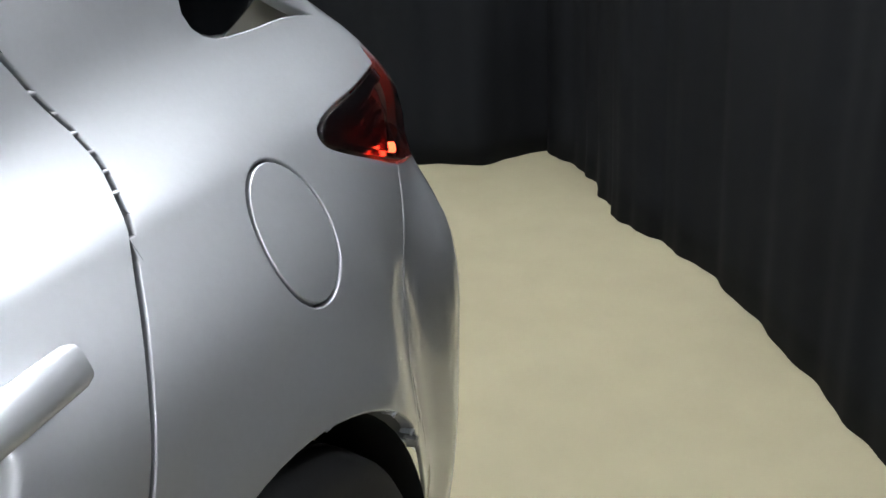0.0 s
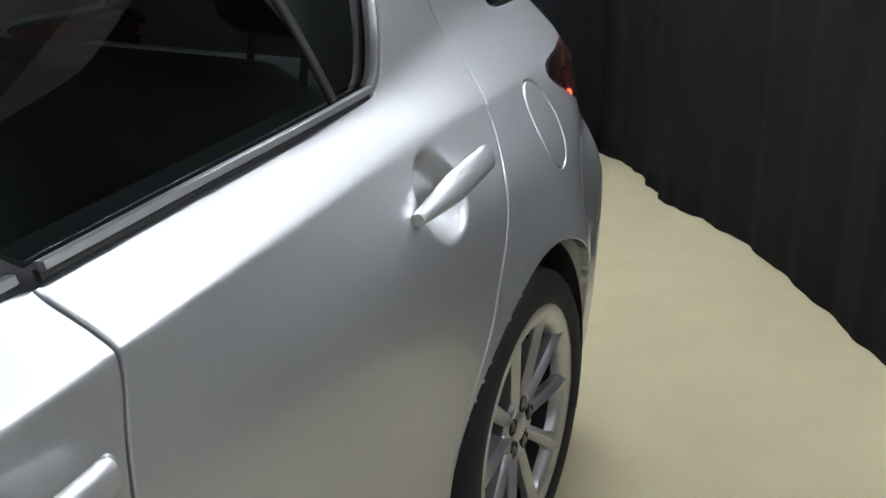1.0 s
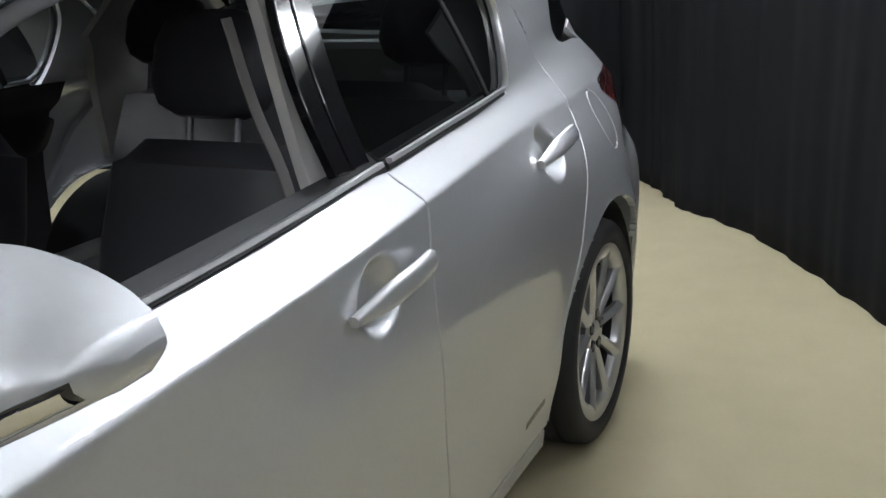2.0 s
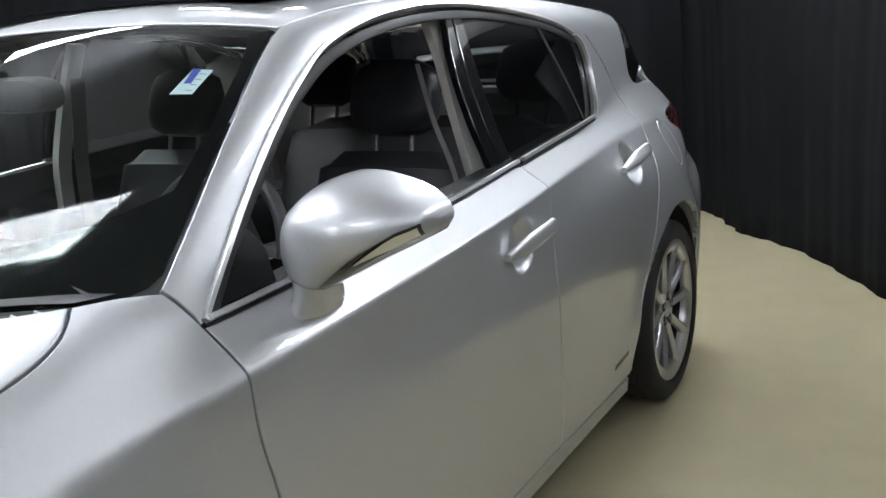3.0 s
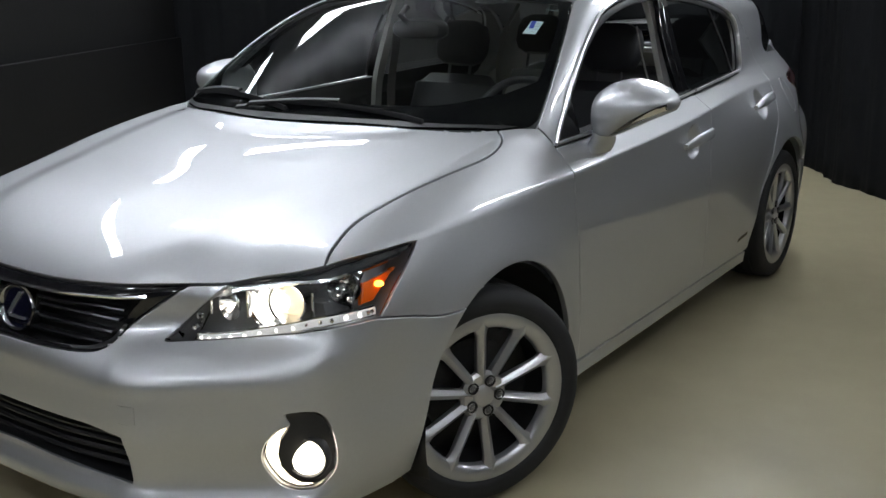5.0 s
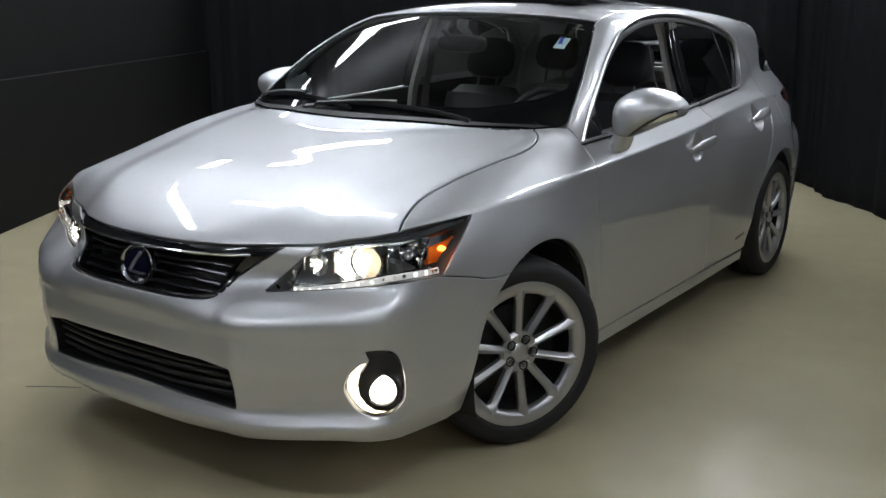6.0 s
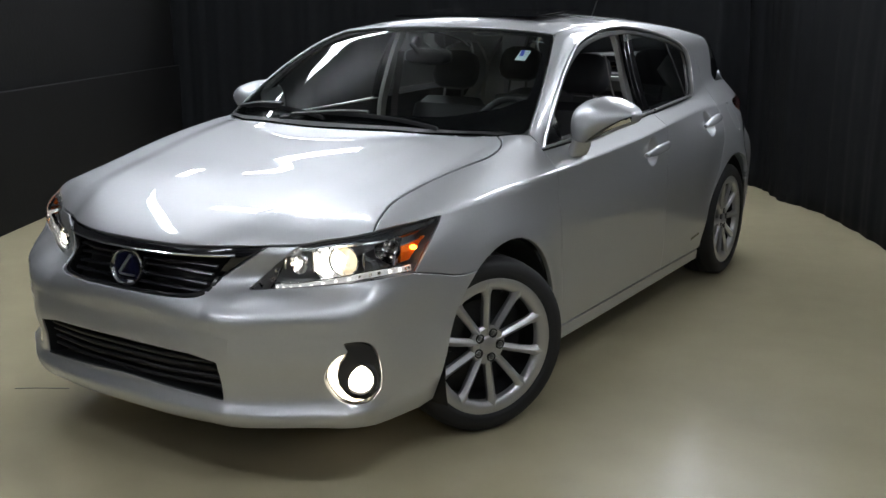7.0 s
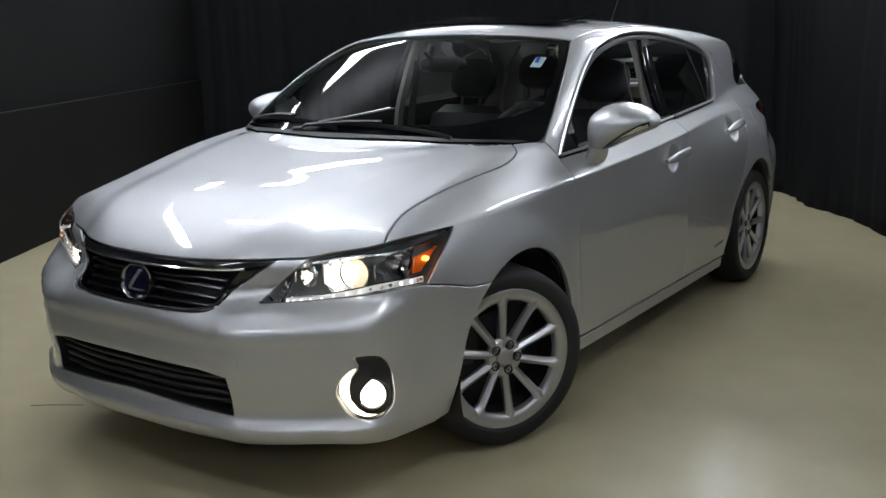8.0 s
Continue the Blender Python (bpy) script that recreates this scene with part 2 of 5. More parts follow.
# dark partition with a black lower panel beyond the car's far side
wall = new("partition")
tagged(wall, "dark grey partition wall with a black lower panel", "partition")
along = Vector((-.36, .64, 0)).normalized()
m = Matrix.Translation((-2.55, -.6, 0)) @ Matrix.Rotation(math.atan2(along.y, along.x), 4, "Z")
bm = bmesh.new()
box(bm, (-3.0, .06, 0), (6.0, .16, 3.25), m=m)
part("wall_board", bm, DARK_WALL, wall, smooth=False)
bm = bmesh.new()
box(bm, (-3.0, 0, 0), (6.0, .057, .92), .006, m=m)
part("lower_panel", bm, BLACK_BOARD, wall, "black lower panel", smooth=False)


def ceiling_light(x, y, turn, length=1.25, width=.32):
    ob = new("ceiling_light")
    ob.matrix_basis = pose(x, y, 3.29, 0, 0, turn)
    bm = bmesh.new()
    w, l = width / 2, length / 2
    outer = [(-w - .02, -l - .02), (w + .02, -l - .02), (w + .02, l + .02), (-w - .02, l + .02)]
    inner = [(-w, -l), (w, -l), (w, l), (-w, l)]
    rings(bm, [[Vector((a, b, z)) for a, b in loop] for loop, z in ((inner, -.03), (outer, -.028), (outer, -.05), (inner, -.052))], cap=False)
    part("frame", bm, CEILING, ob, "white sheet metal frame", smooth=False)
    for k in (-.7, .7):
        bm = bmesh.new()
        rod(bm, [(0, k * l, -.03), (0, k * l, .8), (0, k * l, .61)], .006, 6)
        part("hanger", bm, STEEL, ob, "thin steel hanger rod")
    count = 6 if width > .4 else 1
    pitch = (width - .004) / count
    for k in range(count):
        bm = bmesh.new()
        x0 = -w + .002 + pitch * k + (.012 if count > 1 else 0)
        box(bm, (x0, -l + .002, -.045), (x0 + pitch - (.024 if count > 1 else 0), l - .002, -.032))
        part("diffuser", bm, TUBE, ob, "lit white tube" if count > 1 else "lit white diffuser", smooth=False)
    if count > 1:
        bm = bmesh.new()
        box(bm, (-w + .002, -l + .002, -.030), (w - .002, l - .002, -.026))
        part("reflector_pan", bm, CEILING, ob, "white pan behind the tubes", smooth=False)
    return tagged(ob, "lit white fluorescent strip light hung below the ceiling; some are added fill", "ceiling light", group="ceiling strip lights")


# fixtures placed from reflections in the hood, windscreen and shoulders, then added fill lights
LIGHTS = [(-3.2, 3.2, 113, 1.15, .22), (-4.45, 2.8, 27, .95, .2), (-4.0, 1.55, 38.7, 1.85, .15), (-2.8, .05, 38.7, 1.85, .15)]
LIGHTS += [(-1.75, .5, 93, .9, .15), (-.5, .42, 100, .75, .44)]
# (3.9, 6.7) is added fill; the others follow fender and bumper highlights
LIGHTS += [(3.22, 3.5, -17, 1.35, .19), (3.63, 4.9, -17, 1.35, .24), (3.9, 6.7, -16, 1.3, .4), (2.3, -1.5, 110, 1.2, .2), (.2, -3.0, 110, 1.3, .2), (-2.6, -2.6, 110, 1.2, .3)]
# added fill: unseen fixtures that brighten the floor, walls and ceiling
LIGHTS += [(.6, 4.2, 110, 1.3, .5), (-3.4, 5.6, 96, 1.3, .3), (-1.2, 6.8, 90, 1.3, .4), (6.0, 1.0, 90, 1.3, .4), (6.0, -4.0, 90, 1.3, .4), (0, -7.2, 90, 1.3, .25)]
for x, y, turn, length, width in LIGHTS:
    ceiling_light(x, y, turn, length, width)


# The car's skin is one smooth field, zero on the skin and negative inside. Nose at -y, left flank at +x, front axle at y = 0.
def curve(xs, ys):
    xs, ys = np.array(xs, float), np.array(ys, float)
    ms = np.gradient(ys, xs)

    def at(v):
        v = np.asarray(v, float)
        i = np.clip(np.searchsorted(xs, v) - 1, 0, len(xs) - 2)
        h = xs[i + 1] - xs[i]
        s = np.clip((v - xs[i]) / h, 0, 1)
        out = ys[i] * (1 + 2 * s) * (1 - s) ** 2 + ys[i + 1] * s * s * (3 - 2 * s) + h * (ms[i] * s * (1 - s) ** 2 - ms[i + 1] * s * s * (1 - s))
        return out + np.where(v < xs[0], (v - xs[0]) * ms[0], 0) + np.where(v > xs[-1], (v - xs[-1]) * ms[-1], 0)
    return at


def smax(a, b, k):
    h = np.maximum(k - np.abs(a - b), 0) / k
    return np.maximum(a, b) + h * h * k / 4


def step(v, lo, hi):
    s = np.clip((v - lo) / (hi - lo), 0, 1)
    return s * s * (3 - 2 * s)


HANDLES = ((1.428, .830), (2.273, .880))
ALONG = (-0.7, -0.4, -0.1, 0.3, 0.8, 1.4, 2.0, 2.5, 2.85, 3.07, 3.2, 3.45)
LEVELS = (0.14, 0.25, 0.50, 0.68, 0.80, 0.90)
WIDTHS = [curve(ALONG, row) for row in (
    (.70, .74, .78, .80, .80, .80, .80, .80, .79, .765, .75, .66),
    (.76, .80, .82, .824, .824, .824, .824, .825, .82, .782, .788, .72),
    (.78, .82, .838, .838, .838, .838, .84, .852, .845, .790, .805, .74),
    (.77, .82, .842, .845, .846, .848, .85, .860, .842, .780, .790, .72),
    (.745, .80, .832, .840, .842, .840, .838, .838, .808, .757, .708, .61),
    (.715, .770, .816, .836, .841, .836, .802, .766, .740, .722, .696, .60))]
crease_z = curve((-.7, -.4, -.1, .3, .6, .9, 1.3, 1.8, 2.3, 2.9, 3.2), (.80, .818, .832, .852, .868, .884, .906, .936, .955, .944, .93))
belt_x = curve(ALONG, (.64, .70, .755, .782, .780, .766, .735, .69, .675, .655, .640, .56))
belt_z = curve((-.7, -.3, 0, .41, 1.2, 2.2, 2.6, 3.0, 3.3), (.84, .88, .915, .939, .965, 1.017, 1.02, 1.01, .98))
top_z = curve((-.95, -.86, -.75, -.6, -.3, 0, .3, .6, 1.5, 2.6, 2.9, 3.1, 3.3), (.66, .735, .80, .857, .919, .973, 1.012, 1.03, 1.05, 1.05, 1.06, 1.06, 1.04))
top_drop = curve((-.9, -.4, .25, 1, 2.5, 3.3), (.081, .041, .02, .02, .03, .05))
nose_y = curve((.15, .2, .235, .27, .305, .35, .43, .52, .60, .65, .74, .82), (-.80, -.885, -.935, -.950, -.932, -.932, -.949, -.945, -.938, -.892, -.885, -.814))
NOSE_AT = (0, .2, .33, .42, .52, .64, .73, .80, .85)
nose_low = curve(NOSE_AT, (0, .005, .022, .037, .084, .165, .232, .325, .48))
nose_high = curve(NOSE_AT, (0, .018, .07, .130, .165, .225, .262, .330, .58))
tail_y = curve((.2, .35, .5, .6, .75, .9, 1.0), (3.36, 3.40, 3.42, 3.43, 3.40, 3.35, 3.30))
tail_c = curve((0, .3, .5, .6, .7, .78, .84), (0, .015, .05, .08, .13, .22, .40))
green_x = curve((.3, .8, 1.2, 1.6, 2.0, 2.25, 2.6, 3.0), (.780, .784, .778, .765, .738, .716, .68, .63))
green_s = curve((.3, 1.0, 1.4, 1.9, 2.3, 3.0), (.36, .36, .35, .29, .24, .24))
roof_z = curve((.7, .95, 1.2, 1.5, 1.9, 2.3, 2.7, 2.95, 3.2), (1.34, 1.392, 1.422, 1.437, 1.432, 1.408, 1.372, 1.345, 1.31))


def flank(y, z):
    """Half width of the body: a gently curved door side up to the crease, then a shoulder that leans in to the belt."""
    zc, zb = crease_z(y), belt_z(y)
    s = np.where(z <= .68, z, .68 + (z - .68) * .22 / (zc - .68))
    x = np.stack([w(y) for w in WIDTHS])
    lv = np.array(LEVELS)
    m = np.gradient(x, lv, axis=0)
    i = np.clip(np.searchsorted(lv, s) - 1, 0, len(lv) - 2)
    h = lv[i + 1] - lv[i]
    u = (s - lv[i]) / h
    uc = np.clip(u, 0, 1)
    n = np.arange(len(y))
    a, b, ma, mb = x[i, n], x[i + 1, n], m[i, n], m[i + 1, n]
    w = a * (1 + 2 * uc) * (1 - uc) ** 2 + b * uc * uc * (3 - 2 * uc) + h * (ma * uc * (1 - uc) ** 2 - mb * uc * uc * (1 - uc)) + (u - uc) * h * np.where(u > 1, mb, ma)
    v = (z - zc) / np.maximum(zb - zc, .03)
    upper = x[-1] - (x[-1] - belt_x(y)) * (1.06 * v - .06 * v * np.abs(v))
    w = -smax(-w, -upper, .006)
    for yc in (0.02, 2.6):
        r = np.hypot(y - yc, z - .31)
        w = w + .016 * np.exp(-((r - .37) / .075) ** 2) * step(z, .25, .4)
    for yc, zh in HANDLES:
        r = np.hypot((y - yc + .034) / .074, (z - zh + .003) / .068)
        w = w - .036 * step(1 - r, 0, .62)
    return w


def hood(a, y):
    dome = .012 * (1 - step(a, .36 + .12 * step(y, -.8, .2), .50 + .12 * step(y, -.8, .2)))
    return top_z(y) - top_drop(y) * (a / .7) ** 2.2 + dome * step(y, -.95, -.55) * (1 - step(y, .2, .6))


def lower(a, y, z):
    f = smax(a - flank(y, z), z - hood(a, y), .058)
    s = step(z, .535, .65)
    c = nose_low(a) * (1 - s) + nose_high(a) * s
    swell = .012 * step(a, .335, .385) * (1 - step(a, .60, .80)) * np.exp(-((z - .578) / .028) ** 2)
    pocket = .010 * step(a, .41, .60) * (1 - step(a, .80, .86)) * step(z, .272, .288) * (1 - step(z, .482, .497))
    f = smax(f, nose_y(z) + c - swell + pocket - y, .05)
    return smax(f, y - tail_y(z) + tail_c(a), .05)


def green(a, y, z):
    f = a - (green_x(y) - (z - belt_z(y)) * green_s(y) - .05 * (z - belt_z(y)) * np.maximum(z - 1.15, 0))
    f = smax(f, z - roof_z(y) + .05 * (a / .6) ** 2.2, .06)
    u = (z - 1.0) / .385
    f = smax(f, (.00 + .95 * u - .06 * u * (1 - u) * 4 * .5 + (.33 - .25 * u) * (a / .7) ** 2 - y) * .45, .03)
    f = smax(f, (y - 3.02 - (1.33 - z) * .75 + .10 * (a / .6) ** 2) * .8, .03)
    return np.maximum(f, .935 - z)


def skin(p):
    a, y, z = np.sqrt(p[:, 0] ** 2 + 1e-8), p[:, 1], p[:, 2]
    k = .008 + .075 * step(y, 2.1, 2.7)
    return -smax(-lower(a, y, z), -green(a, y, z), k)


def meet(origin, way, far, field=skin, back=0.0, steps=26):
    """Where rays that start far out and run inwards along -way first meet the skin."""
    hi = np.full(len(origin), float(far))
    lo = np.full(len(origin), float(back))
    t, found = hi.copy(), np.zeros(len(origin), bool)
    for d in np.linspace(far, back, steps):
        inside = (field(origin + way * d) < 0) & ~found
        lo[inside], found = d, found | inside
        hi[~found] = d
    for _ in range(15):
        t = (lo + hi) / 2
        inside = field(origin + way * t[:, None]) < 0
        lo, hi = np.where(inside, t, lo), np.where(inside, hi, t)
    return origin + way * lo[:, None]


def slope(p, field=skin, e=2e-3):
    n = np.stack([field(p + np.eye(3)[k] * e) - field(p - np.eye(3)[k] * e) for k in range(3)], 1)
    return n / np.linalg.norm(n, axis=1)[:, None]


# ---- panels cut from the skin ----
def rays(kind, uv):
    """Rays of a projection: round the long axis, out of the nose or tail, or straight down."""
    u, v = uv[:, 0], uv[:, 1]
    o, w = np.zeros((len(uv), 3)), np.zeros((len(uv), 3))
    if kind == "round":
        o[:, 1], o[:, 2] = u, .6
        w[:, 0], w[:, 2] = np.cos(v / .8), np.sin(v / .8)
        return o, w, 1.2, .1
    if kind == "down":
        o[:, 0], o[:, 1], w[:, 2] = u, v, 1
        return o, w, 1.6, .5
    sign, cy, cz = (-1, .1, .45) if kind == "nose" else (1, 2.5, .6)
    o[:, 1], o[:, 2] = cy, cz
    f, e = u / .9, v / .9
    w[:, 0], w[:, 1], w[:, 2] = np.sin(f) * np.cos(e), sign * np.cos(f) * np.cos(e), np.sin(e)
    return o, w, 1.4, .2


def to_uv(kind, p):
    p = np.asarray(p, float)
    if kind == "round":
        return np.stack([p[:, 1], np.arctan2(p[:, 2] - .6, p[:, 0]) * .8], 1)
    if kind == "down":
        return p[:, :2].copy()
    sign, cy, cz = (-1, .1, .45) if kind == "nose" else (1, 2.5, .6)
    d = p - np.array((0, cy, cz))
    return np.stack([np.arctan2(d[:, 0], sign * d[:, 1]) * .9, np.arctan2(d[:, 2], np.hypot(d[:, 0], d[:, 1])) * .9], 1)


def side(pts, n=0, field=skin):
    """Points (y, z) thrown on to the left flank."""
    q = spline(pts, n) if n else np.array(pts, float)
    o = np.stack([np.zeros(len(q)), q[:, 0], q[:, 1]], 1)
    return meet(o, np.tile((1.0, 0, 0), (len(q), 1)), 1.2, field)


def down(pts, n=0):
    """Points (x, y) dropped on to the skin."""
    q = spline(pts, n) if n else np.array(pts, float)
    o = np.stack([q[:, 0], q[:, 1], np.zeros(len(q))], 1)
    return meet(o, np.tile((0, 0, 1.0), (len(q), 1)), 1.6, back=.5)


def on(kind, pts, n=0):
    """Rough places in space moved on to the skin along a projection."""
    q = spline(pts, n) if n else np.array(pts, float)
    o, w, far, back = rays(kind, to_uv(kind, q))
    return meet(o, w, far, back=back)


def inset(poly, d):
    a = poly - np.roll(poly, 1, 0)
    a /= np.linalg.norm(a, axis=1)[:, None] + 1e-12
    b = np.roll(a, -1, 0)
    x, y = poly[:, 0], poly[:, 1]
    sign = np.sign(np.sum(x * np.roll(y, -1) - np.roll(x, -1) * y))
    n = np.stack([-(a[:, 1] + b[:, 1]), a[:, 0] + b[:, 0]], 1) * sign
    n /= np.linalg.norm(n, axis=1)[:, None] + 1e-9
    return poly + n * d


def tidy(poly, cell):
    out = []
    for p, q in zip(poly, np.roll(poly, -1, 0)):
        k = max(1, int(np.linalg.norm(q - p) / (cell * .8)))
        out += [p + (q - p) * i / k for i in range(k)]
    keep = [out[0]]
    for p in out[1:]:
        if np.linalg.norm(p - keep[-1]) > 1e-4:
            keep.append(p)
    return np.array(keep)


def halfplane(poly, axis, value, sign):
    out = []
    for i, q in enumerate(poly):
        p = poly[i - 1]
        a, b = sign * (p[axis] - value), sign * (q[axis] - value)
        if (a < 0) != (b < 0):
            s = a / (a - b)
            r = [p[0] + (q[0] - p[0]) * s, p[1] + (q[1] - p[1]) * s]
            r[axis] = value
            out.append(tuple(r))
        if b >= 0:
            out.append(tuple(q))
    return out


def inside(p, poly):
    x, y, r = p[0], p[1], False
    for (ax, ay), (bx, by) in zip(poly, poly[1:] + poly[:1]):
        if (ay > y) != (by > y) and x < (bx - ax) * (y - ay) / (by - ay) + ax:
            r = not r
    return r


def without(cell, hole):
    """A small cell less the part of it that lies in a hole."""
    hits = []
    n, m = len(cell), len(hole)
    for i in range(n):
        (ax, ay), (bx, by) = cell[i], cell[(i + 1) % n]
        for j in range(m):
            (cx, cy), (dx, dy) = hole[j], hole[(j + 1) % m]
            den = (bx - ax) * (dy - cy) - (by - ay) * (dx - cx)
            if abs(den) < 1e-16:
                continue
            s = ((cx - ax) * (dy - cy) - (cy - ay) * (dx - cx)) / den
            t = ((cx - ax) * (by - ay) - (cy - ay) * (bx - ax)) / den
            if 0 <= s < 1 and 0 <= t < 1:
                hits.append((i + s, j + t, (ax + (bx - ax) * s, ay + (by - ay) * s)))
    if len(hits) < 2:
        return [] if inside((sum(p[0] for p in cell) / n, sum(p[1] for p in cell) / n), hole) else cell
    hits.sort()
    h0, h1 = hits[0], hits[-1]
    k = (math.floor(h0[0]) + 1) % n
    first_in = inside(cell[k], hole) if len(hits) == 2 else None
    if first_in is None or math.floor(h0[0]) == math.floor(h1[0]):
        mid = (h0[0] + h1[0]) / 2
        f = mid - math.floor(mid)
        p, q = cell[int(mid) % n], cell[(int(mid) + 1) % n]
        first_in = inside((p[0] + (q[0] - p[0]) * f, p[1] + (q[1] - p[1]) * f), hole)
    if first_in:
        start, stop = h1, h0
    else:
        start, stop = h0, h1
    out = [start[2]]
    i = math.floor(start[0]) + 1
    end = math.floor(stop[0]) + (n if stop[0] < start[0] else 0)
    while i <= end:
        out.append(cell[i % n])
        i += 1
    out.append(stop[2])
    a, c = stop[1], start[1]
    fwd = [hole[j % m] for j in range(math.floor(a) + 1, math.floor(c) + 1 + (m if c < a else 0))]
    bwd = [hole[j % m] for j in range(math.floor(a), math.floor(c) - (m if c > a else 0), -1)]
    return out + (fwd if len(fwd) <= len(bwd) else bwd)


MADE = {}


def cut(kind, outline, cell=.025, gap=.0012, holes=(), lift=0.0, lip=.014, edge=.0034, fine=()):
    key = (kind, np.asarray(outline).tobytes(), cell, gap, lift, lip, edge, tuple(fine), tuple(np.asarray(h).tobytes() for h in holes))
    if key not in MADE:
        MADE[key] = cut_out(kind, outline, cell, gap, holes, lift, lip, edge, fine)
    return MADE[key]


def cut_out(kind, outline, cell, gap, holes, lift, lip, edge, fine=(), field=skin):
    """Vertices, faces and normals of the piece of skin inside an outline, with rolled edges."""
    poly = tidy(inset(tidy(to_uv(kind, outline), cell), gap + edge), cell)
    cuts = []
    for h in holes:
        q = tidy(inset(tidy(to_uv(kind, h), cell * .5), -gap - edge), cell * .5)
        cuts.append((q.min(0), q.max(0), [tuple(p) for p in q]))
    lo, hi = poly.min(0), poly.max(0)
    nu, nv = [max(2, int(np.ceil(s / cell))) for s in hi - lo]
    us, vs = np.linspace(lo[0], hi[0], nu + 1), np.linspace(lo[1], hi[1], nv + 1)
    if fine:
        fu, fv = to_uv(kind, side([(fine[0] - .034, fine[1] - .003)]))[0]
        us = np.unique(np.concatenate([us[abs(us - fu) > .09], np.linspace(fu - .085, fu + .085, 29)]))
        vs = np.unique(np.concatenate([vs[abs(vs - fv) > .085], np.linspace(fv - .08, fv + .08, 27)]))
        nu, nv = len(us) - 1, len(vs) - 1
    index, uv, faces = {}, [], []
    base = [tuple(p) for p in poly]
    for j in range(nv):
        row = halfplane(halfplane(base, 1, vs[j], 1), 1, vs[j + 1], -1)
        for i in range(nu):
            c = halfplane(halfplane(row, 0, us[i], 1), 0, us[i + 1], -1) if row else []
            for q0, q1, hole in cuts:
                if len(c) > 2 and us[i] < q1[0] and us[i + 1] > q0[0] and vs[j] < q1[1] and vs[j + 1] > q0[1]:
                    c = without(c, hole)
            ids = []
            for q in c:
                key = (round(q[0], 5), round(q[1], 5))
                k = index.get(key)
                if k is None:
                    k = index[key] = len(uv)
                    uv.append(q)
                if not ids or ids[-1] != k:
                    ids.append(k)
            if len(ids) > 1 and ids[0] == ids[-1]:
                ids.pop()
            if len(set(ids)) == len(ids) and len(ids) > 2:
                faces.append(ids)
            elif len(ids) > 2:
                seen, loop = {}, []
                for k in ids:
                    if k in seen:
                        tail = loop[seen[k]:]
                        if len(tail) > 2:
                            faces.append(tail[:])
                        loop = loop[:seen[k]]
                        seen = {q: n for n, q in enumerate(loop)}
                    seen[k] = len(loop)
                    loop.append(k)
                if len(loop) > 2:
                    faces.append(loop)
    uv = np.array(uv)
    o, w, far, back = rays(kind, uv)
    p = meet(o, w, far, field, back)
    n = slope(p, field)
    p = p + n * lift
    good = []
    for f in faces:
        q = p[f] - p[f[0]]
        r = np.roll(q, -1, 0)
        c = ((q[:, 1] * r[:, 2] - q[:, 2] * r[:, 1]).sum(), (q[:, 2] * r[:, 0] - q[:, 0] * r[:, 2]).sum(), (q[:, 0] * r[:, 1] - q[:, 1] * r[:, 0]).sum())
        if abs(c[0]) + abs(c[1]) + abs(c[2]) < 2e-9:
            continue
        good.append(f if np.dot(c, n[f[0]]) > 0 else f[::-1])
    faces = good
    if lip:
        count = {}
        for f in faces:
            for a, b in zip(f, f[1:] + f[:1]):
                count[(a, b)] = count.get((a, b), 0) + 1
        border = [(a, b) for (a, b) in count if (b, a) not in count]
        out = {}
        for a, b in border:
            t = np.cross(p[b] - p[a], n[a] + n[b])
            for k in (a, b):
                out[k] = out.get(k, 0) + t
        ring1, ring2, pts, nrm = {}, {}, [], []
        for k, t in out.items():
            t = t / (np.linalg.norm(t) + 1e-12)
            ring1[k], ring2[k] = len(p) + len(pts), len(p) + len(pts) + 1
            pts += [p[k] + t * edge - n[k] * edge, p[k] + t * edge - n[k] * (lip + edge)]
            nrm += [t, t]
        if pts:
            p, n = np.vstack([p, pts]), np.vstack([n, nrm])
        for a, b in border:
            faces.append([b, a, ring1[a], ring1[b]])
            faces.append([ring1[b], ring1[a], ring2[a], ring2[b]])
    return p, faces, n


def panel(name, data, mat, parent, label="", right=False):
    p, faces, n = data
    if right:
        p, n, faces = p * (-1, 1, 1), n * (-1, 1, 1), [f[::-1] for f in faces]
    me = bpy.data.meshes.new(name)
    me.from_pydata([tuple(q) for q in p], [], faces)
    me.materials.append(mat)
    for f in me.polygons:
        f.use_smooth = True
    me.normals_split_custom_set_from_vertices([tuple(q) for q in n])
    ob = new(name, me)
    ob.parent = parent
    if label:
        tagged(ob, label)
    return ob


def both(name, data, mat, parent, label=""):
    return panel(name, data, mat, parent, label), panel(name, data, mat, parent, label, True)


def mirror_pts(p):
    return np.asarray(p) * (-1, 1, 1)


# ---- the car ----
car = new("car")
tagged(car, "silver metallic five-door hatchback with lit headlamps and fog lamps", "car")
ARCH_F, ARCH_R = (.03, .30, .375), (2.58, .30, .388)


def arc(c, z0, z1, n=26, grow=0.0):
    """Points of a wheel arch from height z0 on the front side round to z1 on the rear side."""
    a0, a1 = math.pi - math.asin((z0 - c[1]) / c[2]), math.asin((z1 - c[1]) / c[2])
    return [(c[0] + (c[2] + grow) * math.cos(a), c[1] + (c[2] + grow) * math.sin(a)) for a in np.linspace(a0, a1, n)]


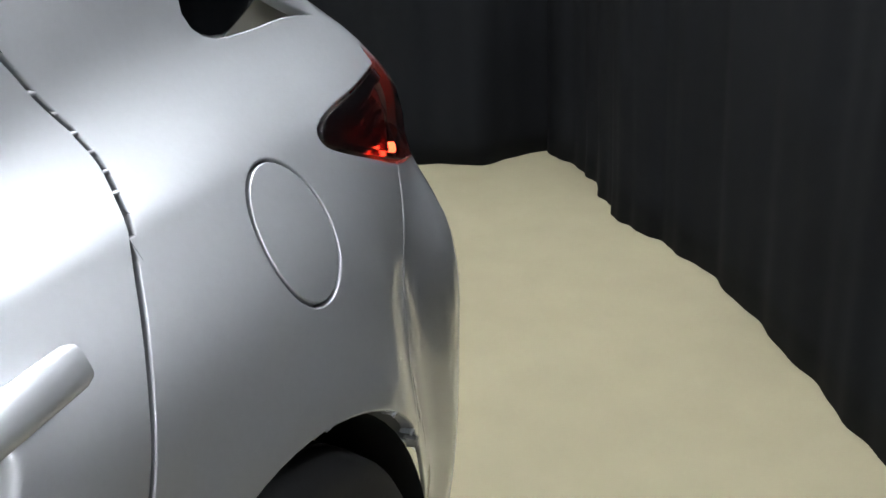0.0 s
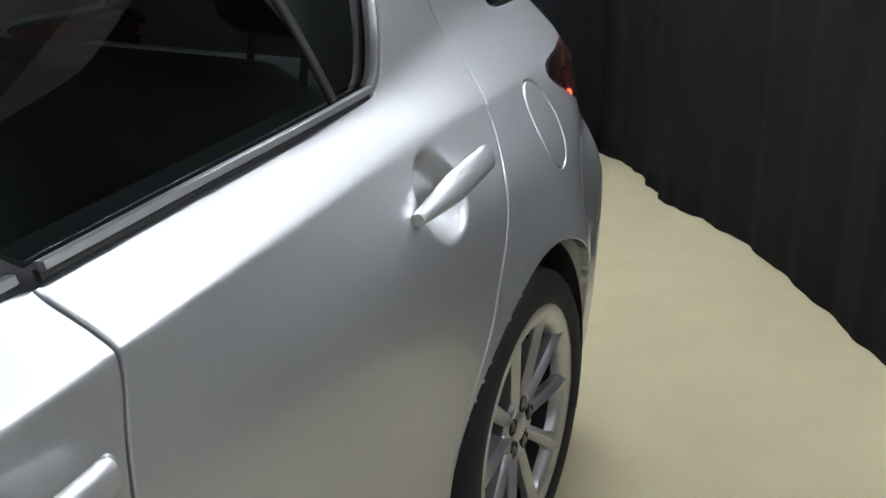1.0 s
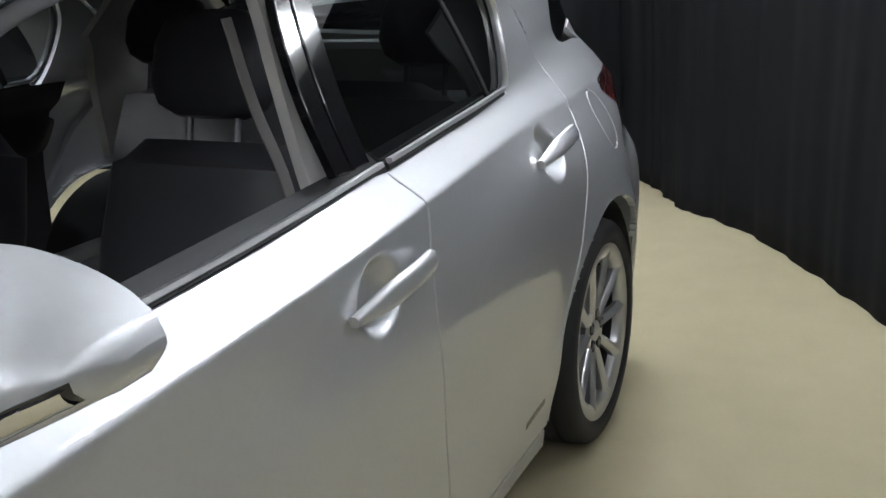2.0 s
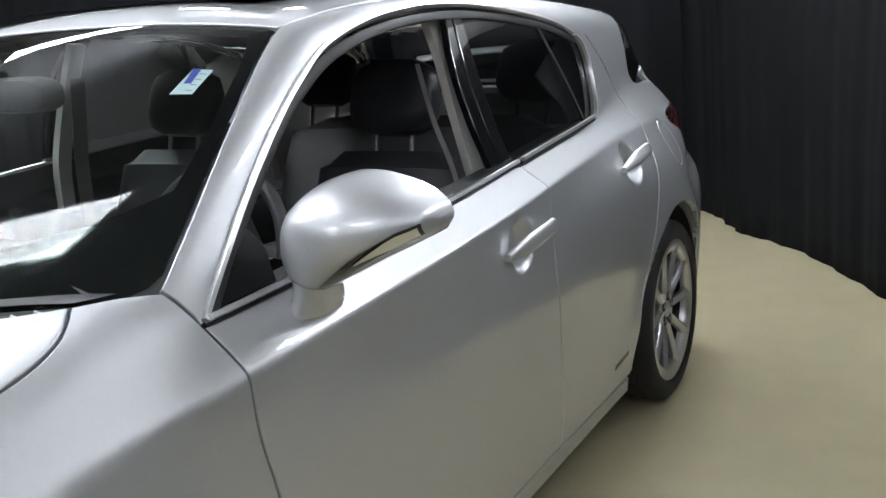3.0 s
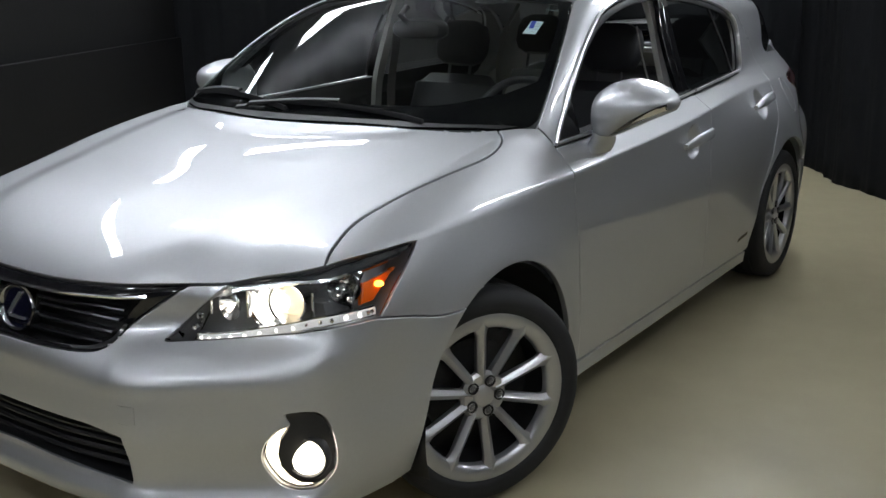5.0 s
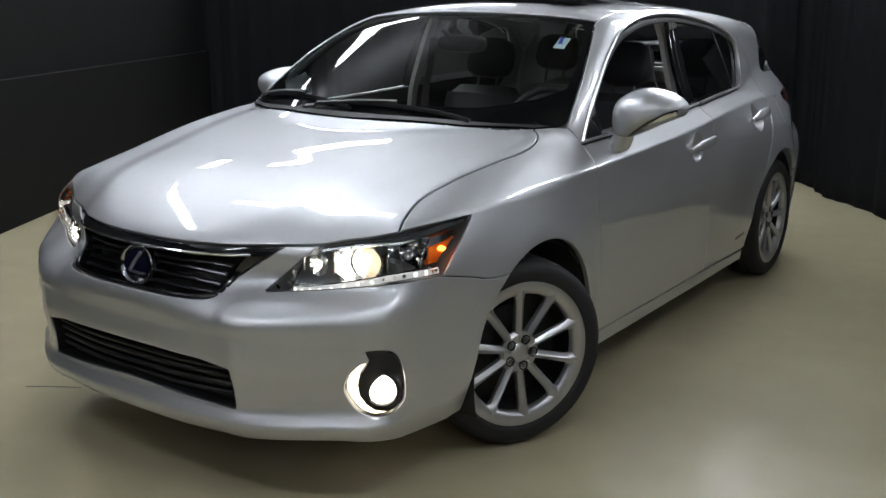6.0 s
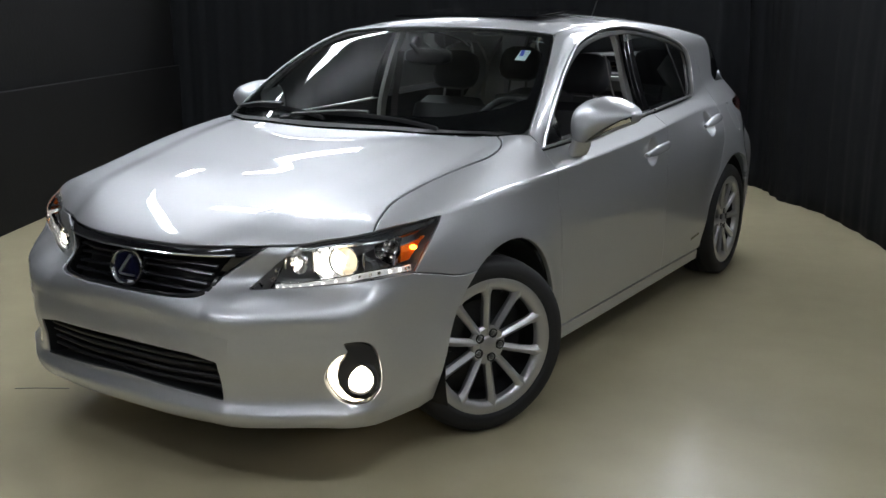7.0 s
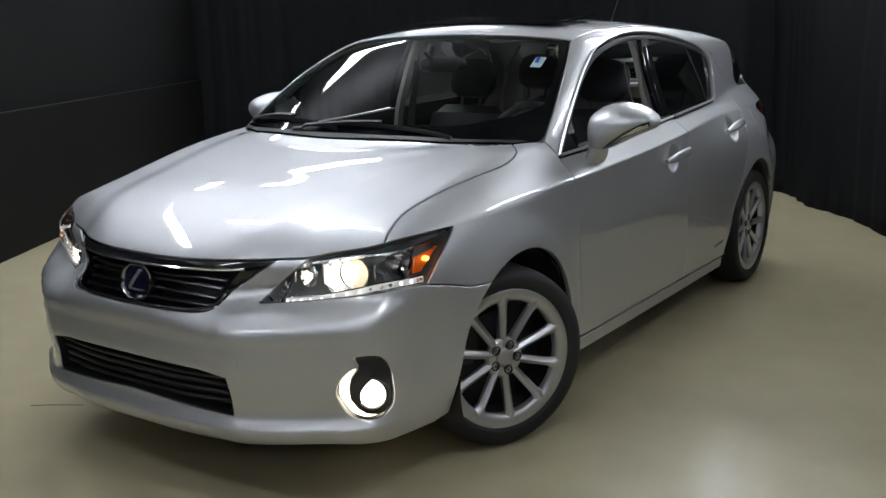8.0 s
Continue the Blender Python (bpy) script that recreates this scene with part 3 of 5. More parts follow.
# shut lines, as points (y, z) seen from the side or (x, y) from above
gap_fd = side([(.405, .935), (.428, .865), (.435, .76), (.462, .63), (.490, .46), (.513, .235)], 30)
gap_dd = side([(1.565, .980), (1.593, .918), (1.582, .84), (1.575, .76), (1.577, .68), (1.600, .53), (1.612, .38), (1.615, .228)], 36)
gap_rq = side([(2.553, 1.035), (2.558, 1.0), (2.537, .962), (2.493, .903), (2.448, .84), (2.405, .76), (2.340, .665), (2.262, .55), (2.216, .46), (2.195, .36), (2.188, .224)], 50)
hood_side = down([(.662, .277), (.722, .20), (.740, .09), (.722, -.06), (.690, -.25), (.680, -.40), (.702, -.51), (.720, -.565)], 40)
hood_rear = down([(-.662, .277), (-.55, .185), (-.40, .115), (-.2, .045), (0, .02), (.2, .045), (.40, .115), (.55, .185), (.662, .277)], 50)
hood_nose = on("nose", [(.720, -.565, .793), (.67, -.608, .782), (.601, -.653, .770), (.546, -.695, .757), (.470, -.728, .751), (.394, -.767, .746), (.319, -.807, .746), (.228, -.834, .744), (.121, -.848, .741), (0, -.852, .741)], 40)
lamp_low = on("nose", [(.424, -.790, .628), (.489, -.757, .634), (.576, -.707, .641), (.695, -.645, .655), (.775, -.591, .668), (.810, -.477, .666)], 30)
lamp_rear = on("nose", [(.810, -.477, .666), (.809, -.430, .712), (.804, -.372, .757), (.793, -.305, .809)], 12)
lamp_top = on("nose", [(.793, -.305, .809), (.773, -.409, .806), (.737, -.532, .800), (.720, -.565, .793), (.67, -.608, .782), (.601, -.653, .770), (.547, -.695, .755)], 24)
lamp_in = on("nose", [(.547, -.695, .755), (.473, -.736, .683), (.424, -.790, .628)], 8)
bump_gap = side([(-.477, .664), (-.371, .640), (-.276, .617), (-.178, .612)], 10)

# hood
outline = np.vstack([hood_side, hood_nose[1:], mirror_pts(hood_nose)[::-1][1:], mirror_pts(hood_side)[::-1][1:], hood_rear[1:-1]])
panel("hood", cut("down", outline, .022), PAINT, car)
# front fender
base = on("round", [(.662, .277, .995), (.70, .33, .994), (.742, .372, .992), (.784, .405, .937)])
arch_f = side(arc(ARCH_F, .612, .235, 34), 0)
outline = np.vstack([hood_side[::-1], base[1:-1], gap_fd, side([(.42, .236)]), arch_f[::-1], bump_gap[::-1], lamp_rear[1:], lamp_top[1:11]])
both("front_fender", cut("round", outline, .02), PAINT, car)
# doors
belt_f = side([(1.555, .984), (1.2, .962), (.8, .948), (.412, .936)], 40)
outline = np.vstack([gap_fd, side([(.52, .230), (1.0, .228), (1.6, .226)], 20)[1:-1], gap_dd[::-1], belt_f[1:-1]])
handle_f, handle_r = HANDLES


front_doors = both("front_door", cut("round", outline, .020, fine=handle_f), PAINT, car)
seam = side([(2.553, 1.035), (2.53, 1.073), (2.503, 1.118), (2.43, 1.20), (2.33, 1.275)], 14)
dlo_back = side([(2.225, 1.285), (2.285, 1.24), (2.305, 1.18), (2.285, 1.10), (2.255, 1.04), (2.232, 1.012)], 20)
belt_r = side([(2.232, 1.012), (2.0, 1.0), (1.8, .992), (1.575, .980)], 24)
outline = np.vstack([gap_dd, side([(1.61, .226), (1.9, .224), (2.18, .222)], 12)[1:-1], gap_rq[::-1], seam[1:], side([(2.26, 1.295)]), dlo_back, belt_r[1:]])
rear_doors = both("rear_door", cut("round", outline, .020, fine=handle_r), PAINT, car)
# sill
outline = side([(.42, .228), (.8, .225), (1.6, .222), (2.18, .218), (2.20, .16), (1.6, .158), (.8, .16), (.43, .165)])
both("sill_panel", cut("round", outline, .03), PAINT, car)
# A-pillar, roof rail and quarter in one stamping
pillar_in = down([(.742, .372), (.722, .46), (.700, .54), (.668, .64), (.628, .75), (.585, .86), (.556, .938)], 30)
ditch = down([(.553, .95), (.545, 1.2), (.545, 1.6), (.545, 2.0), (.54, 2.4), (.53, 2.72)], 40)
dlo_top = side([(.408, .943), (.50, 1.02), (.60, 1.10), (.72, 1.185), (.83, 1.25), (.965, 1.307), (1.16, 1.348), (1.37, 1.368), (1.56, 1.369), (1.70, 1.359), (1.84, 1.344), (2.02, 1.318), (2.15, 1.291), (2.225, 1.268)], 90)
hatch_edge = on("round", [(.53, 2.80, 1.33), (.545, 2.84, 1.24), (.585, 2.84, 1.16), (.625, 2.80, 1.10), (.643, 2.83, 1.068), (.635, 2.92, 1.06), (.62, 3.03, 1.058), (.60, 3.14, 1.03), (.59, 3.18, .99)], 24)
tail_in = side([(3.17, .966), (3.06, .958), (2.99, .955), (2.93, .949), (2.90, .938), (2.905, .922), (2.95, .900), (3.02, .872), (3.09, .843)], 24)
bump_gap_r = side([(3.09, .843), (3.05, .785), (3.016, .735), (2.972, .67), (2.936, .60), (2.920, .54), (2.917, .493)], 20)
arch_r = side(arc(ARCH_R, .225, .493, 40), 0)
outline = np.vstack([pillar_in, ditch[1:], hatch_edge, tail_in, bump_gap_r[1:], arch_r[::-1], gap_rq[::-1][1:], seam[1:-1], dlo_top[::-1], base[2:4][::-1]])
FUEL = [(2.749 + .078 * math.cos(a) * .57 - .069 * math.sin(a) * .82, .870 + .078 * math.cos(a) * .82 + .069 * math.sin(a) * .57) for a in np.linspace(0, 2 * math.pi, 41)[:-1]]
panel("quarter_panel", cut("round", outline, .022, holes=[side(FUEL)]), PAINT, car)
panel("quarter_panel", cut("round", outline, .022), PAINT, car, right=True)
panel("fuel_door", cut("round", side(FUEL), .02, gap=.0012, edge=.003), PAINT, car, "round silver fuel filler flap")
# roof
front_edge = down([(.552, .948), (.40, .938), (.2, .930), (0, .927), (-.2, .930), (-.40, .938), (-.552, .948)], 40)
tail_edge = down([(-.53, 2.74), (0, 2.76), (.53, 2.74)], 14)
outline = np.vstack([front_edge, mirror_pts(ditch)[1:], tail_edge[1:-1], ditch[::-1][:-1]])
panel("roof", cut("down", outline, .03), PAINT, car)
# tailgate and spoiler
outline = np.vstack([tail_edge, hatch_edge[1:14], on("tail", [(.45, 3.08, 1.06), (0, 3.12, 1.06), (-.45, 3.08, 1.06)]), mirror_pts(hatch_edge)[1:14][::-1]])
rear_window = panel("rear_window", cut("tail", outline, .03, lift=-.004), TINTED, car, "dark tinted rear window")
rear_window.visible_shadow = False
centre = outline.mean(0)
clear = on("tail", centre + (outline - centre) * (.84, .88, .76))
panel("border", cut("tail", outline, .03, lift=-.009, lip=0, holes=[clear]), GLOSS_BLACK, rear_window, "black ceramic border of the rear window")
outline = np.vstack([on("down", [(.49, 2.745, 1), (0, 2.775, 1), (-.49, 2.745, 1)]), on("down", [(-.45, 2.90, 1), (-.3, 2.95, 1), (0, 2.97, 1), (.3, 2.95, 1), (.45, 2.90, 1)])])
panel("spoiler", cut("down", outline, .03, lift=.004, lip=.012), PAINT, car)
lip_low = on("tail", [(.60, 3.1, 1.02), (.62, 3.2, .86), (.62, 3.25, .78)])
outline = np.vstack([on("tail", [(.48, 3.07, 1.07), (.585, 2.98, 1.07)]), lip_low, on("tail", [(0, 3.4, .76)]), mirror_pts(lip_low)[::-1], on("tail", [(-.585, 2.98, 1.07), (-.48, 3.07, 1.07)])])
panel("tailgate", cut("tail", outline, .03), PAINT, car)
# rear bumper
low = on("tail", [(.78, 3.02, .24), (.70, 3.2, .23), (.4, 3.36, .23), (0, 3.40, .23)], 16)
half = np.vstack([on("tail", [(0, 3.42, .75), (.3, 3.40, .75), (.60, 3.27, .77), (.66, 3.2, .80)]), bump_gap_r, side([(ARCH_R[0] + ARCH_R[2] * math.cos(a), ARCH_R[1] + ARCH_R[2] * math.sin(a)) for a in np.linspace(.45, -.155, 8)]), low])
panel("rear_bumper", cut("tail", np.vstack([half, mirror_pts(half)[::-1][1:-1]]), .03, lip=.004), PAINT, car)
# tail lamps
outline = np.vstack([tail_in, on("tail", [(.69, 3.19, .805), (.64, 3.28, .84), (.60, 3.28, .93), (.63, 3.21, .968)])])
for right in (False, True):
    lamp = panel("tail_lamp", cut("tail", outline, .015, lift=-.028, gap=.006), RED, car, "red reflector of the tail lamp", right)
    panel("lens", cut("tail", outline, .015, lift=.002), RED_LENS, lamp, "smoked clear lens", right)
    for k in range(3):
        y, z = 3.045 + .035 * k, .928 - .022 * k
        bars = side([(y - .035, z - .004), (y + .085 - .02 * k, z + .004), (y + .085 - .02 * k, z - .003), (y - .028, z - .011)])
        panel("lamp_bar", cut("tail", bars, .012, gap=0, lift=-.018, lip=.006, edge=.0006), GLOSS_BLACK, lamp, "dark bar across the red reflector", right)
    core = np.vstack([side([(3.15, .945), (3.06, .935), (2.985, .928), (2.965, .918), (3.02, .893), (3.10, .862), (3.15, .845)]), on("tail", [(.64, 3.27, .86), (.61, 3.27, .92)])])
    panel("surround", cut("tail", outline, .015, lift=-.010, gap=.002, holes=[core], lip=.012), GLOSS_BLACK, lamp, "gloss black surround inside the lens", right)

# front bumper with the grille, intake and fog lamp openings
grille_edge = on("nose", [(.455, -.735, .750), (.381, -.781, .690), (.340, -.812, .657), (.329, -.837, .635), (.317, -.867, .616), (.283, -.896, .607), (.190, -.921, .605), (0, -.933, .605)], 30)
low = on("nose", [(0, -.9, .212), (.34, -.874, .214), (.55, -.82, .217), (.698, -.70, .212), (.77, -.52, .192), (.80, -.42, .185)], 30)
arch_b = side([(-.338, .19), (-.345, .25), (-.345, .33), (-.335, .39), (-.304, .47), (-.258, .54), (-.178, .612)], 20)
half = np.vstack([low, arch_b[1:], bump_gap[::-1][1:], lamp_low[::-1][1:], lamp_in[::-1][1:], hood_nose[14:18], grille_edge])
intake = on("nose", [(0, -.95, .446), (.18, -.945, .445), (.30, -.93, .440), (.399, -.917, .425), (.400, -.904, .373), (.403, -.898, .310), (.297, -.913, .314), (.143, -.928, .322), (0, -.94, .326)])
intake = np.vstack([intake, mirror_pts(intake)[::-1][1:-1]])
fog_rim = [(.726, -.720, .486), (.745, -.70, .4875), (.762, -.678, .485), (.775, -.656, .474), (.783, -.637, .441), (.785, -.623, .376), (.781, -.625, .332), (.769, -.651, .303), (.750, -.681, .297), (.727, -.705, .301), (.701, -.724, .314), (.683, -.738, .341), (.675, -.748, .372), (.685, -.750, .406), (.699, -.745, .429), (.715, -.733, .448), (.734, -.713, .460)]
fog = on("nose", fog_rim + fog_rim[:1], 70)[:-1]
outline = np.vstack([half, mirror_pts(half)[::-1][1:-1]])
bumper = panel("front_bumper", cut("nose", outline, .014, holes=[intake, fog, mirror_pts(fog)], lip=.03), PAINT, car)

# glass
ws_low = down([(-.74, .372), (-.662, .279), (-.40, .117), (0, .022), (.40, .117), (.662, .279), (.74, .372)], 50)
outline = np.vstack([pillar_in[1:], front_edge[1:], mirror_pts(pillar_in)[::-1][1:], ws_low[1:-1]])
screen = panel("windscreen", cut("down", outline, .03, lift=-.003, lip=.004), WINDSCREEN, car, "clear windscreen with a black border")
screen.visible_shadow = False


def offset(p, d):
    return p + slope(p) * d


# door linings behind the shut lines, and black blockers added as shade
outline = side([(.40, .20), (2.30, .20), (2.30, 1.03), (2.05, 1.035), (1.5, 1.012), (.62, .975), (.40, .93)])
both("door_lining", cut("round", outline, .05, lift=-.05, lip=0), TRIM, car, "dark cabin door lining")
outline = np.vstack([down([(.75, .30), (.75, -.3), (.69, -.56), (.4, -.74), (0, -.80)]), mirror_pts(down([(.4, -.74), (.69, -.56), (.75, -.3), (.75, .30)]))[::1], down([(-.4, .15), (0, .06), (.4, .15)])])
# added black sheet that stands in for the shade in the hood gaps
panel("gap_blocker", cut("down", outline, .05, lift=-.024, lip=0), SEAL, car, "black sheet added to keep the hood gaps dark")
bm = bmesh.new()
box(bm, (-.60, -.66, .24), (.60, 3.1, .34), .03)
# this box is an added blocker that keeps the engine bay dark
box(bm, (-.58, -.62, .30), (.58, .30, .66), .05)
part("underbody", bm, BLACK, car, "black underbody with an added engine bay blocker")


def wheel_well(c, x0, x1):
    bm = bmesh.new()
    r = c[2] - .006
    a = np.linspace(math.radians(-18), math.radians(198), 40)
    ring = lambda x, k: [Vector((x, c[0] + r * k * math.cos(t), c[1] + r * k * math.sin(t))) for t in a]
    rings(bm, [ring(x1, 1.0), ring((x0 + x1) / 2, 1.0), ring(x0, .98), ring(x0, .4)], closed=False, cap=False)
    return bm


for sx in (1, -1):
    part("wheel_well", wheel_well(ARCH_F, sx * .48, sx * .832), BLACK, car, "black wheel arch liner")
    part("wheel_well", wheel_well(ARCH_R, sx * .48, sx * .826), BLACK, car, "black wheel arch liner")


# ---- wheels ----
def wheel():
    w = new("wheel")
    w.parent = car
    bm = bmesh.new()
    tyre = [(-.085, .232), (-.100, .246), (-.107, .268), (-.100, .293), (-.086, .306), (-.052, .3115), (-.050, .305), (-.044, .305), (-.042, .312), (-.004, .3125), (-.002, .305), (.002, .305), (.004, .3125),
            (.042, .312), (.044, .305), (.050, .305), (.052, .3115), (.086, .306), (.097, .297), (.100, .292), (.104, .286), (.1075, .268), (.106, .262), (.1065, .260), (.103, .250), (.098, .243), (.088, .234)]
    lathe(bm, tyre, n=72)
    part("tyre", bm, RUBBER, w, "black rubber tyre")
    bm = bmesh.new()
    lathe(bm, [(.092, .2435), (.0975, .2425), (.099, .239), (.0965, .218), (.091, .205), (.082, .1995), (.066, .198)], n=72)
    rim = part("rim", bm, ALLOY, w, "silver alloy rim")
    # the barrel's dark colour paints the shade inside the rim
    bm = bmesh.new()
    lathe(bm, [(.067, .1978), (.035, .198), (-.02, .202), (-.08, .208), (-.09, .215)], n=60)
    part("barrel", bm, SHADE_STEEL, rim, "inner barrel of the rim with shade put into its dark colour")
    bm = bmesh.new()
    lathe(bm, [(.040, .001), (.040, .058), (.052, .068), (.068, .071), (.0765, .063), (.077, .052), (.073, .034), (.076, .031), (.0795, .026), (.081, .001)], n=40)
    part("hub", bm, ALLOY, w, "silver wheel centre")
    for k in range(10):
        bm = bmesh.new()
        loops = []
        for s in np.linspace(0, 1, 15):
            r = .040 + s * .200
            wd = .0128 + .004 * s + .016 * max(0, 1 - abs(s - .86) / .16) ** 2 - .014 * max(0, s - .88) / .12
            x = .078 + .004 * math.sin(s * math.pi) + .0205 * s ** 1.4
            dp = .036 - .010 * s
            loops.append([Vector((x - dp, -wd * .8, r)), Vector((x - .012, -wd, r)), Vector((x - .0085, -wd * .84, r)), Vector((x - .0012, -wd * .20, r)), Vector((x + .0005, 0, r)), Vector((x - .0012, wd * .20, r)), Vector((x - .0085, wd * .84, r)), Vector((x - .012, wd, r)), Vector((x - dp, wd * .8, r))])
        turn = Matrix.Rotation(math.radians(36 * k + 4), 4, "X")
        rings(bm, [[turn @ p for p in loop] for loop in loops])
        part("spoke", bm, ALLOY, w)
    for k in range(5):
        a = math.radians(72 * k + 22)
        c = Vector((.0715, .0470 * math.sin(a), .0455 * math.cos(a)))
        bm = bmesh.new()
        lathe(bm, [(-.006, .0165), (.0085, .0165), (.0088, .0125), (-.002, .0115)], n=20, m=Matrix.Translation(c))
        part("bolt_pocket", bm, BLACK, w, "dark recess round a wheel nut")
        bm = bmesh.new()
        lathe(bm, [(-.004, .0098), (.006, .0098), (.010, .0075), (.011, .001)], n=6, m=Matrix.Translation(c))
        part("wheel_nut", bm, STEEL, w, "steel wheel nut", smooth=False)
    bm = bmesh.new()
    lathe(bm, [(.002, .001), (.002, .145), (-.02, .145), (-.02, .001)], n=48)
    part("brake_disc", bm, SHADE_STEEL, w, "steel brake disc")
    bm = bmesh.new()
    box(bm, (-.05, -.06, .085), (.032, .06, .165), .015, m=Matrix.Rotation(math.radians(70), 4, "X"))
    part("brake_caliper", bm, SHADE_STEEL, w, "grey brake caliper")
    # added black disc that paints the deep shade between the spokes
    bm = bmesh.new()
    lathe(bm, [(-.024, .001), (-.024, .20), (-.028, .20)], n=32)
    part("shade_disc", bm, BLACK, w, "black disc added as shade behind the spokes")
    bm = bmesh.new()
    rod(bm, [(.055, .05, .196), (.074, .048, .190), (.088, .046, .186)], .0035)
    part("valve", bm, BLACK, w, "black tyre valve")
    tagged(w, "ten-spoke silver alloy wheel with a black tyre")
    return w


STEER = -27
w = wheel()
w.matrix_basis = pose(.751, -.007, .312, 0, 0, STEER)
copy_thing(w, pose(.742, 2.6, .312, 14, 0, 0))
copy_thing(w, pose(-.751, -.007, .312, 0, 0, 180 + STEER))
copy_thing(w, pose(-.742, 2.6, .312, 0, 0, 180))


# ---- door handles ----
def door_handle(door, c, right):
    n = 26
    u = np.linspace(0, 1, n)
    ends = side([(c[0] - .132, c[1] - .012), (c[0] + .108, c[1] + .012)])
    nn = np.tile(slope(ends).mean(0), (n, 1))
    nn /= np.linalg.norm(nn, axis=1)[:, None]
    lift = -.006 + .034 * np.sin(np.clip(.10 + u * .66, 0, 1) * math.pi) ** .8 + .004 * u
    mid = ends[0] + (ends[1] - ends[0]) * u[:, None] + nn * lift[:, None]
    mid[:, 2] += .006 * np.sin(u * math.pi)
    mid, nn = mid * (-1 if right else 1, 1, 1), nn * (-1 if right else 1, 1, 1)
    bm = bmesh.new()
    loops = []
    tan = np.gradient(mid, axis=0)
    tan /= np.linalg.norm(tan, axis=1)[:, None]
    for i in range(n):
        h = .0225 * min(1, .30 + u[i] * 1.9) ** .7 * (1 - .12 * u[i]) * (1 - max(0, u[i] - .96) * 4)
        th = .0095
        up = np.cross(nn[i], tan[i])
        up *= np.sign(up[2])
        loops.append([Vector(mid[i] + up * h * np.sign(math.sin(a)) * abs(math.sin(a)) ** .75 + nn[i] * th * np.sign(math.cos(a)) * abs(math.cos(a)) ** .85) for a in np.linspace(0, 2 * math.pi, 21)[:-1]])
    rings(bm, loops)
    return part("door_handle", bm, PAINT, door, "silver pull handle")


for k, right in enumerate((False, True)):
    door_handle(front_doors[k], handle_f, right)
    door_handle(rear_doors[k], handle_r, right)
# key cylinder beside the driver's handle
q = side([(1.553, .838)])
bm = bmesh.new()
lathe(bm, [(-.002, .0085), (.003, .008), (.0045, .006), (.005, .0004)], n=20, m=Matrix.Translation(q[0]) @ Vector(slope(q)[0]).to_track_quat("X", "Z").to_matrix().to_4x4())
part("key_lock", bm, PAINT, front_doors[0], "silver lock cap")


# ---- window trim ----
def strip(name, path, width, thick, mat, parent, label, lift=0.0, right=False):
    p = np.asarray(path)
    n = slope(p)
    p = p + n * lift
    if right:
        p, n = p * (-1, 1, 1), n * (-1, 1, 1)
    a, b = width / 2, thick
    bm = bmesh.new()
    sweep(bm, p, [(-a, -.002), (-a, b * .5), (-a * .7, b), (a * .7, b), (a, b * .5), (a, -.002)], n)
    return part(name, bm, mat, parent, label)


